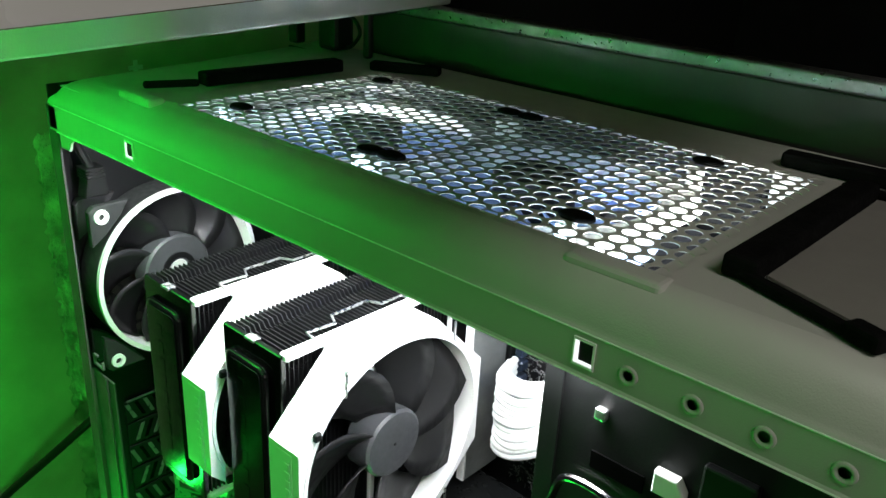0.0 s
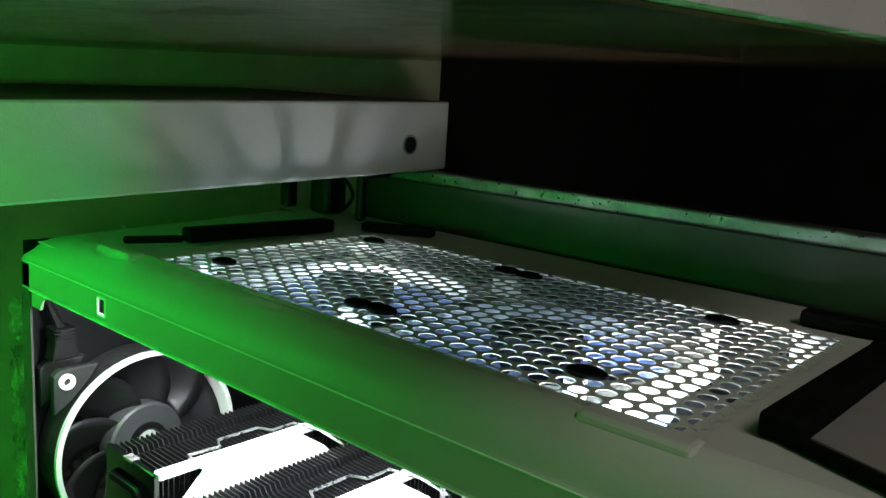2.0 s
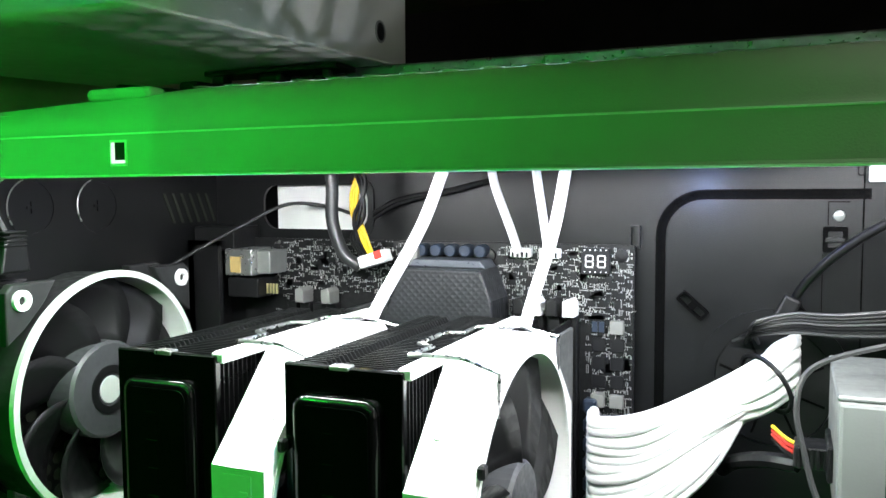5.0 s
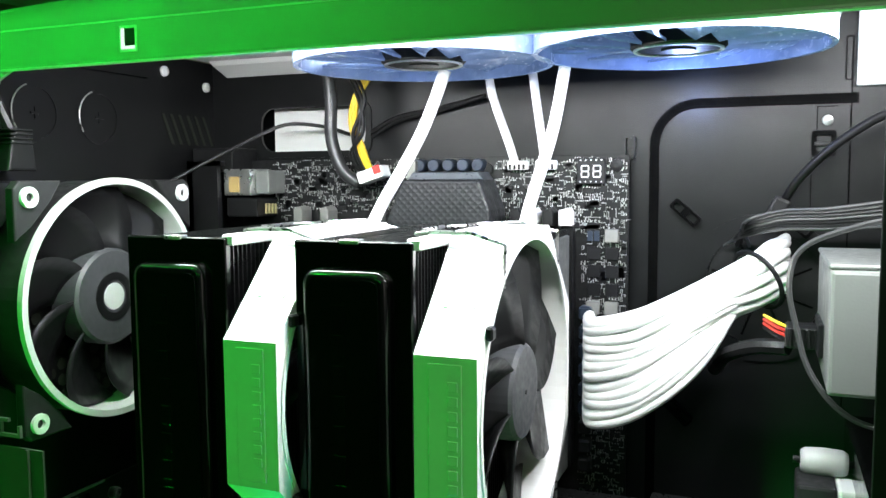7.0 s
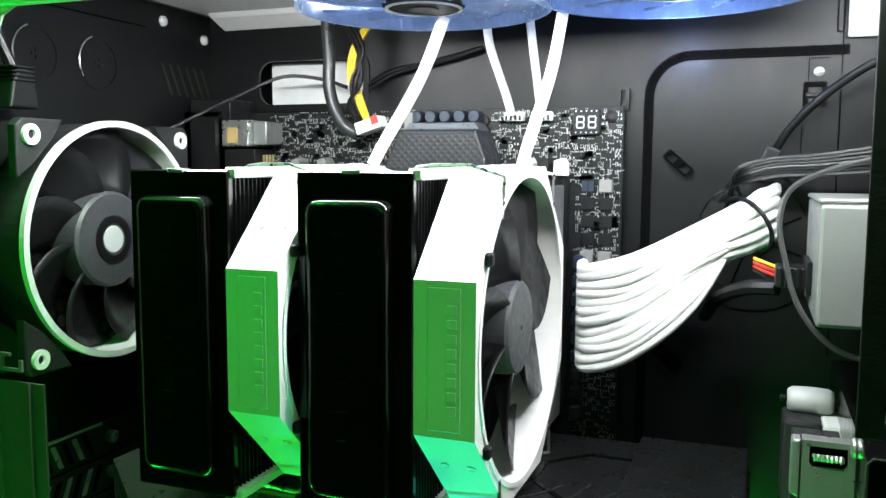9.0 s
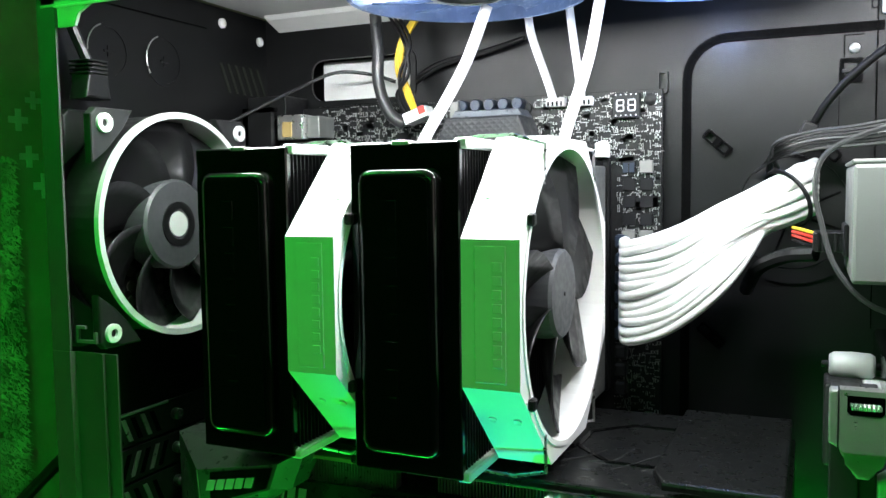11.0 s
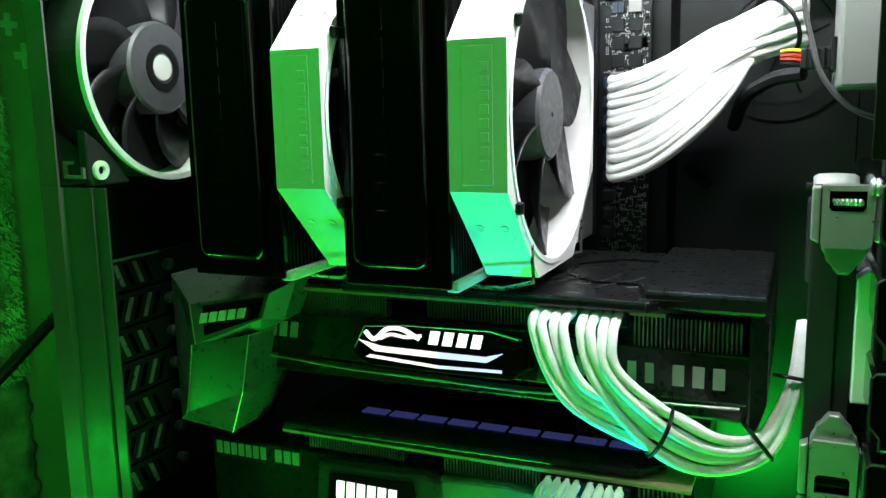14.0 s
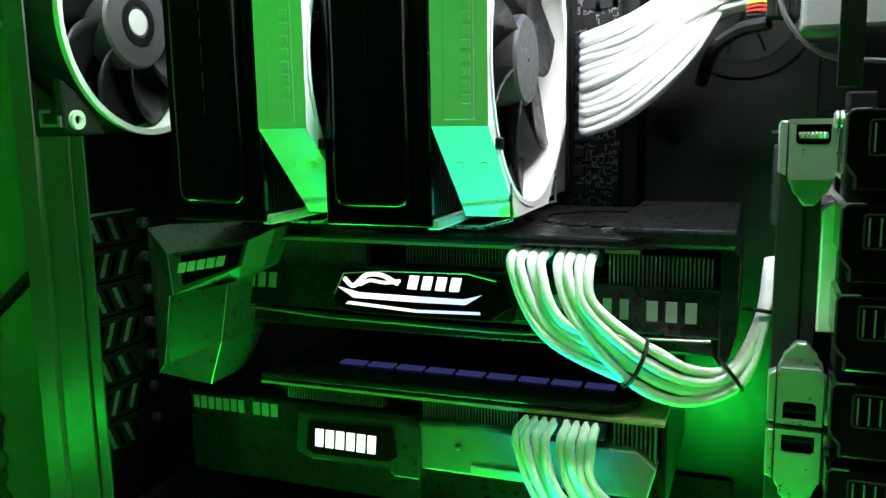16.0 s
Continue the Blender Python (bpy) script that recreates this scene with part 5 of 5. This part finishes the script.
part("sleeve", sweep([(0.091, 0.186, 0.512), (0.0925, 0.186, 0.490), (0.0925, 0.186, 0.470), (0.099, 0.187, 0.452), (0.108, 0.190, 0.4445)], 0.0038, 10, 6), SHROUD_GREY, pw, "dark grey sleeve", smooth=True)
for k in range(3):
    part("yellow_wire", sweep([(0.121 + 0.0016 * k, 0.186, 0.512), (0.110 + 0.0018 * k, 0.182, 0.494), (0.1065 + 0.0018 * k, 0.183, 0.478), (0.111 + 0.0018 * k, 0.184, 0.464), (0.114 + 0.0018 * k, 0.187, 0.452)], 0.0011, 6, 6), YELLOW, pw, "yellow wire", smooth=True)
for k in range(3):
    part("black_wire", sweep([(0.100 + 0.003 * k, 0.184, 0.512), (0.113 + 0.002 * k, 0.181, 0.492), (0.116 - 0.003 * k, 0.180, 0.474), (0.107 + 0.0018 * k, 0.182, 0.462), (0.110 + 0.0018 * k, 0.186, 0.452)], 0.0011, 6, 6), BLACK_WIRE, pw, "black wire", smooth=True)
b2 = one(-0.008, 0.008, -0.006, 0.006, -0.0035, 0.0035, 0.0008)
b2.transform(Matrix.Translation((0.118, 0.189, 0.4495)) @ pose(0, 0, 0, 0, -18, 0))
part("plug", b2, WHITE, pw, "white power plug")
b2 = one(0.003, 0.0075, -0.0064, -0.0058, -0.001, 0.0036)
b2.transform(Matrix.Translation((0.118, 0.189, 0.4495)) @ pose(0, 0, 0, 0, -18, 0))
part("plug_mark", b2, RED, pw, "red corner mark")
pw.location.x += 0.009
# thin leads along the rear and to the tray
ld = thing("thin_lead", (0.02, 0.14, 0.445), "thin black lead from the rear fan", "cable")
part("wire", sweep([(0.022, 0.143, 0.447), (0.034, 0.160, 0.458), (0.048, 0.180, 0.470), (0.065, 0.195, 0.480), (0.085, 0.205, 0.479), (0.10, 0.212, 0.474)], 0.0011, 6, 6), BLACK_WIRE, ld)
ld = thing("thin_lead", (0.15, 0.205, 0.48), "pair of thin black leads on the tray", "cable")
for k in range(2):
    part("wire", sweep([(0.118, 0.205, 0.472 + 0.003 * k), (0.135, 0.206, 0.481 + 0.002 * k), (0.165, 0.206, 0.487 + 0.001 * k), (0.19, 0.203, 0.493)], 0.0013, 6, 6), BLACK_WIRE, ld)
# cluster of leads by the grommet
ld = thing("front_panel_leads", (0.34, 0.19, 0.42), "tangle of thin black and grey leads", "cable")
for k in range(7):
    mm_ = BLACK_WIRE if k % 3 else GREY_WIRE
    part("wire", sweep([(0.318 + 0.002 * k, 0.205, 0.412 + 0.0015 * (k % 3)), (0.328, 0.192 - 0.002 * k, 0.418 + 0.0012 * k), (0.345, 0.180, 0.4225 + 0.0014 * k), (0.365, 0.172, 0.4235 + 0.0015 * k), (0.40, 0.168, 0.426 + 0.002 * k)], 0.0009, 6, 6), mm_, ld)
part("wire", sweep([(0.40, 0.12, 0.434), (0.372, 0.118, 0.428), (0.352, 0.118, 0.419), (0.347, 0.115, 0.405), (0.350, 0.112, 0.388), (0.356, 0.106, 0.370), (0.370, 0.100, 0.356), (0.395, 0.095, 0.352)], 0.0012, 6, 6), GREY_WIRE, ld, "grey loop")
ld = thing("panel_lead", (0.35, 0.19, 0.44), "thick black lead with a moulded plug", "cable")
part("wire", sweep([(0.405, 0.17, 0.478), (0.385, 0.178, 0.474), (0.365, 0.187, 0.460), (0.352, 0.194, 0.446), (0.346, 0.199, 0.436)], 0.0021, 8, 6), BLACK_WIRE, ld, smooth=True)
b2 = one(-0.0042, 0.0042, -0.004, 0.004, -0.010, 0.007, 0.0015)
b2.transform(Matrix.Translation((0.3425, 0.199, 0.430)) @ pose(0, 0, 0, 0, 25, 0))
part("plug", b2, BLACK, ld, "moulded black plug")
ld = thing("drive_power_plug", (0.35, 0.15, 0.378), "black drive power plug with red and yellow wires", "cable")
part("plug", one(0.3465, 0.3600, 0.130, 0.146, 0.3755, 0.3845, 0.001), BLACK, ld)
for k in range(5):
    part("plug_rib", one(0.3480 + 0.0024 * k, 0.3492 + 0.0024 * k, 0.1290, 0.1302, 0.3757, 0.3843, 0.0003, 1), BLACK, ld)
for k, mm_ in enumerate((YELLOW, RED, RED, BLACK_WIRE)):
    part("wire", sweep([(0.3470, 0.138, 0.3835 - 0.0020 * k), (0.3430, 0.142, 0.3845 - 0.0020 * k), (0.3380, 0.155, 0.3850 - 0.0018 * k)], 0.0008, 6, 5), mm_, ld)
part("black_lead", sweep([(0.348, 0.14, 0.374), (0.335, 0.148, 0.372), (0.322, 0.165, 0.364), (0.315, 0.195, 0.350)], 0.0035, 8, 6), BLACK_WIRE, ld)

# ---- drive side ----
gb = thing("grey_box", (0.40, 0.13, 0.366), "light grey metal box held beside the drive cage", "metal box")
part("shell", one(0.3605, 0.45, 0.092, 0.170, 0.3660, 0.4130, 0.0015), BOX_GREY, gb)
part("lid", one(0.3600, 0.4505, 0.0935, 0.1705, 0.4131, 0.4150, 0.0006, 1), ZINC, gb)
part("socket", one(0.3585, 0.3606, 0.120, 0.150, 0.374, 0.388, 0.0006, 1), BLACK, gb)

cage = thing("drive_cage", (0.44, 0.12, 0.0315), "black drive cage with stacked bays", "drive cage")
CX = 0.3745
bm = bmesh.new()
box(bm, CX, 0.600, 0.0385, 0.0400, 0.418, 0.4875)
part("bay_edge", one(CX - 0.0042, CX + 0.004, 0.0375, 0.0384, 0.341, 0.4875, 0.0003, 1), BLACK, cage)
part("upper_bay", bm, BLACK, cage, "black optical drive bay")
part("upper_filler", one(0.452, 0.60, 0.042, 0.19, 0.345, 0.444), BLACK, cage)
part("bay_post", one(CX + 0.002, CX + 0.012, 0.062, 0.076, 0.0315, 0.340, 0.001), BLACK, cage)
for k in range(7):
    z = 0.3335 - 0.0335 * k
    outline = [(CX + 0.0005, z - 0.0015), (CX + 0.0020, z), (0.60, z), (0.60, z - 0.0290), (CX + 0.0040, z - 0.0290), (CX + 0.0040, z - 0.0240), (CX + 0.0015, z - 0.0205), (CX + 0.0005, z - 0.0185)]
    tr = part("drive_tray", prism(outline, "y", 0.0420, 0.19, bevel=0.0010), BLACK_GLOSS, cage, "black plastic drive tray")
    # paler lines draw the highlights on the tray's rim and slots
    part("tray_rim", sweep([(CX + 0.0040, 0.0418, z - 0.0285), (CX + 0.0040, 0.0418, z - 0.0240), (CX + 0.0012, 0.0418, z - 0.0205), (CX + 0.0004, 0.0418, z - 0.0185), (CX + 0.0004, 0.0418, z - 0.0020), (CX + 0.0020, 0.0418, z - 0.0002), (CX + 0.0080, 0.0418, z)], 0.0005, 6, smooth=False), SHROUD_GREY, tr, "tray rim with its highlight in paler grey")
    part("tray_window", ring(rounded(CX + 0.0075, CX + 0.030, z - 0.0165, z - 0.0035, 0.0012, 3), rounded(CX + 0.0081, CX + 0.0294, z - 0.0159, z - 0.0041, 0.0010, 3), "y", 0.0413, 0.0421), SHROUD_GREY, tr)
    for c in range(4):
        part("tray_slot", one(CX + 0.0092 + 0.0038 * c, CX + 0.0098 + 0.0038 * c, 0.0412, 0.0421, z - 0.0152, z - 0.0050), ZINC, tr, "highlight along a slot edge")
part("white_latch", prism([(0.4185, 0.4675), (0.427, 0.4675), (0.430, 0.463), (0.430, 0.459), (0.4185, 0.459)], "y", 0.034, 0.0385, bevel=0.0008), WHITE, cage, "white latch")
part("bay_slot", one(0.393, 0.414, 0.0378, 0.0386, 0.4530, 0.4600), GROOVE, cage)
part("bay_clip", one(0.393, 0.3975, 0.0355, 0.0387, 0.4745, 0.4790, 0.0008), STEEL, cage)
part("bay_handle", sweep([(0.380, 0.036, 0.432), (0.384, 0.036, 0.4435), (0.394, 0.036, 0.4465), (0.412, 0.036, 0.444), (0.43, 0.036, 0.440)], 0.0016, 8, 5), BLACK_GLOSS, cage)
part("bay_block", one(0.434, 0.452, 0.035, 0.0387, 0.462, 0.478, 0.001), BLACK, cage)

# sprung latches of the lower bays
def latch(z, s, spring):
    """z: the forked end; s: 1 when that end is uppermost, -1 when it is lowermost."""
    lt = thing("bay_latch", (0.3655, 0.07, min(z, z - s * 0.036)), "cast grey bay latch with " + ("a coil spring and knurled knob" if spring else "an open fork and tapered tongue"), "latch", "cast bay latches")
    y0, y1 = 0.0655, 0.0735

    def flip(pts):
        return [(x, z - s * d) for x, d in pts]

    part("body", prism(flip([(0.3568, 0.0), (0.3742, 0.0), (0.3742, 0.0225), (0.3735, 0.0250), (0.3705, 0.0280), (0.3688, 0.0320), (0.3670, 0.0340), (0.3632, 0.0340), (0.3615, 0.0320), (0.3600, 0.0280), (0.3575, 0.0250), (0.3568, 0.0225)]), "y", y0 + 0.0022, y1, bevel=0.0012, seg=3), LATCH, lt, smooth=False)
    fork = flip([(0.3568, 0.0), (0.3742, 0.0), (0.3742, 0.0215), (0.3730, 0.0235), (0.3580, 0.0235), (0.3568, 0.0215)])
    gap = flip([(0.3592, 0.0020), (0.3718, 0.0020), (0.3718, 0.0085), (0.3706, 0.0098), (0.3604, 0.0098), (0.3592, 0.0085)])
    part("fork", ring(fork, gap, "y", y0, y0 + 0.0040), LATCH, lt, "raised forked plate")
    part("window", prism(gap, "y", y0 + 0.0019, y0 + 0.0026), GROOVE, lt, "dark window of the fork")
    for x0, x1 in ((0.3532, 0.3562), (0.3748, 0.3778)):
        part("side_ear", prism(flip([(x0, 0.0015), (x0 + 0.0006, 0.0005), (x1, 0.0005), (x1, 0.0220), (x0, 0.0205)]), "y", y0 + 0.0004, y1, bevel=0.0007), LATCH, lt)
    if spring:
        part("spring", sweep([(0.3604 + 0.0102 * k / 63, y0 + 0.0006 + 0.0012 * math.cos(k * 1.4), z - s * 0.0062 + 0.0012 * math.sin(k * 1.4)) for k in range(64)], 0.00032, 5, smooth=False), STEEL, lt, "coil spring")
        m = Matrix.Translation((0.3722, y0 - 0.0018, z - 0.0005)) @ pose(0, 0, 0, 0, 90, 0)
        prof2 = [(0.0028, 0.0)] + [(0.0037 if k % 2 else 0.0033, 0.0004 + 0.0008 * k) for k in range(8)] + [(0.0024, 0.0066)]
        part("knob", lathe(prof2, 18, m=m), STEEL, lt, "knurled metal knob")
        part("knob_shaft", lathe([(0.0018, 0.0064), (0.0018, 0.0110)], 12, m=m), STEEL, lt)
    else:
        part("hinge_pin", lathe([(0.0012, 0.0), (0.0012, 0.0226)], 10, m=Matrix.Translation((0.3542, y0 + 0.003, z - s * 0.0050)) @ pose(0, 0, 0, 0, 90, 0)), BLACK, lt, "black hinge pin")


for z, s_, sp in ((0.3300, 1, True), (0.2065, -1, False), (0.2040, 1, False), (0.0805, -1, False)):
    latch(z, s_, sp)
col = thing("latch_column", (0.365, 0.09, 0.0315), "dark steel column that carries the latches", "column")
part("column", one(0.3538, 0.3640, 0.0745, 0.0840, 0.0320, 0.3290, 0.0006), FRAME_GREY, col)
part("column_step", one(0.3642, 0.3702, 0.0755, 0.0840, 0.0320, 0.3290, 0.0006), FRAME_GREY, col)
part("column_back", one(0.3600, 0.3790, 0.0842, 0.140, 0.0320, 0.2950, 0.001), FRAME_GREY, col)
for z0, z1 in ((0.2440, 0.2985), (0.118, 0.168)):
    part("bright_strip", prism([(0.3705, z0), (0.3785, z0), (0.3785, z1), (0.3765, z1 - 0.0006), (0.3735, z1 - 0.0022), (0.3705, z1 - 0.0048)], "y", 0.0735, 0.0838, bevel=0.0008), WHITE_SOFT, col, "pale upright strip")
part("roller", lathe([(0.0045, -0.0095), (0.0058, -0.0075), (0.0062, 0.0), (0.0058, 0.0075), (0.0045, 0.0095)], 24, m=Matrix.Translation((0.3640, 0.149, 0.3225)) @ pose(0, 0, 0, 0, 90, 0)), GREY_BOX, col, "pale roller", smooth=True)
part("axle", lathe([(0.0016, -0.0125), (0.0016, 0.014)], 12, m=Matrix.Translation((0.3640, 0.149, 0.3225)) @ pose(0, 0, 0, 0, 90, 0)), BLACK, col)
part("dark_block", one(0.3525, 0.3683, 0.130, 0.155, 0.280, 0.3175, 0.0015), FRAME_GREY, col)
part("white_block", one(0.3685, 0.3790, 0.130, 0.155, 0.280, 0.3170, 0.0015), WHITE_SOFT, col, "white plastic block")

# floor of the case, with a dark shroud over its supply
ps = thing("supply_shroud", (0.2, 0.13, 0.0315), "black shroud over the power supply", "shroud")
part("cover", one(0.015, 0.340, 0.060, 0.205, 0.032, 0.118, 0.003), SHROUD, ps)

# ---- beside the case ----
cl = thing("cloth", (-0.205, 0.13, 0.03), "fuzzy green-lit towel hanging on the wall", "towel")
rgc = random.Random(12)
bm = bmesh.new()
rows = []
for i in range(25):
    y = 0.099 + 0.0033 * i
    bulge = 0.007 * math.sin(math.pi * i / 24) ** 0.5 if 0 < i < 24 else 0.0
    rows.append([bm.verts.new((-0.2135 + bulge + 0.0016 * math.sin(j * 0.9 + i * 0.6), y + 0.0022 * math.sin(j * 1.9), 0.03 + 0.005 * j)) for j in range(81)])
for p, q in zip(rows, rows[1:]):
    for j in range(80):
        bm.faces.new((p[j], p[j + 1], q[j + 1], q[j]))
bmesh.ops.solidify(bm, geom=bm.faces[:], thickness=0.002)
part("towel_body", bm, FABRIC, cl, smooth=True)
# terry loops: many small tufts
bm = bmesh.new()
for _ in range(6000):
    y, z = rgc.uniform(0.099, 0.178), rgc.uniform(0.16, 0.432)
    x = -0.2120 + 0.007 * math.sin(math.pi * (y - 0.097) / 0.083) ** 0.5
    dy, dz, h = rgc.uniform(-0.0025, 0.0025), rgc.uniform(-0.004, 0.001), rgc.uniform(0.002, 0.0045)
    w = rgc.uniform(0.0006, 0.0012)
    a, b, c, d = [bm.verts.new(q) for q in ((x, y - w, z), (x, y + w, z), (x, y, z + 1.6 * w), (x + h, y + dy, z + dz))]
    for f in ((a, b, d), (b, c, d), (c, a, d)):
        bm.faces.new(f)
tagged(part("terry_nap", bm, FABRIC, cl, "shaggy terry loops"), kind="stuff")
hang = setting("wallpaper", one(-0.2159, -0.2146, -0.139, 0.618, 0.001, 1.2, 0.0003, 1), WALLCLOTH, "olive wallpaper printed with pale crosses", "wallpaper")
for y, z, k in ((0.207, 0.411, 0.0100), (0.194, 0.434, 0.0085), (0.186, 0.462, 0.0085), (0.222, 0.452, 0.008), (0.200, 0.478, 0.007)):
    bm = prism([(y + a * k, z + b * k) for a, b in ((-1, 0.3), (-1, -0.3), (-0.3, -0.3), (-0.3, -1), (0.3, -1), (0.3, -0.3), (1, -0.3), (1, 0.3), (0.3, 0.3), (0.3, 1), (-0.3, 1), (-0.3, 0.3))], "x", -0.2145, -0.2138)
    part("cross_mark", bm, EDGE, hang, "pale printed cross")
ld = thing("floor_lead", (-0.1, 0.1, 0.2), "black lead hanging beside the case", "cable", "leads beside the case")
part("wire", sweep([(-0.205, 0.000, 0.070), (-0.196, 0.012, 0.094), (-0.150, 0.058, 0.158), (-0.100, 0.107, 0.228), (-0.050, 0.155, 0.297), (-0.010, 0.194, 0.353)], 0.0040, 8, 6), BLACK_WIRE, ld, smooth=True)
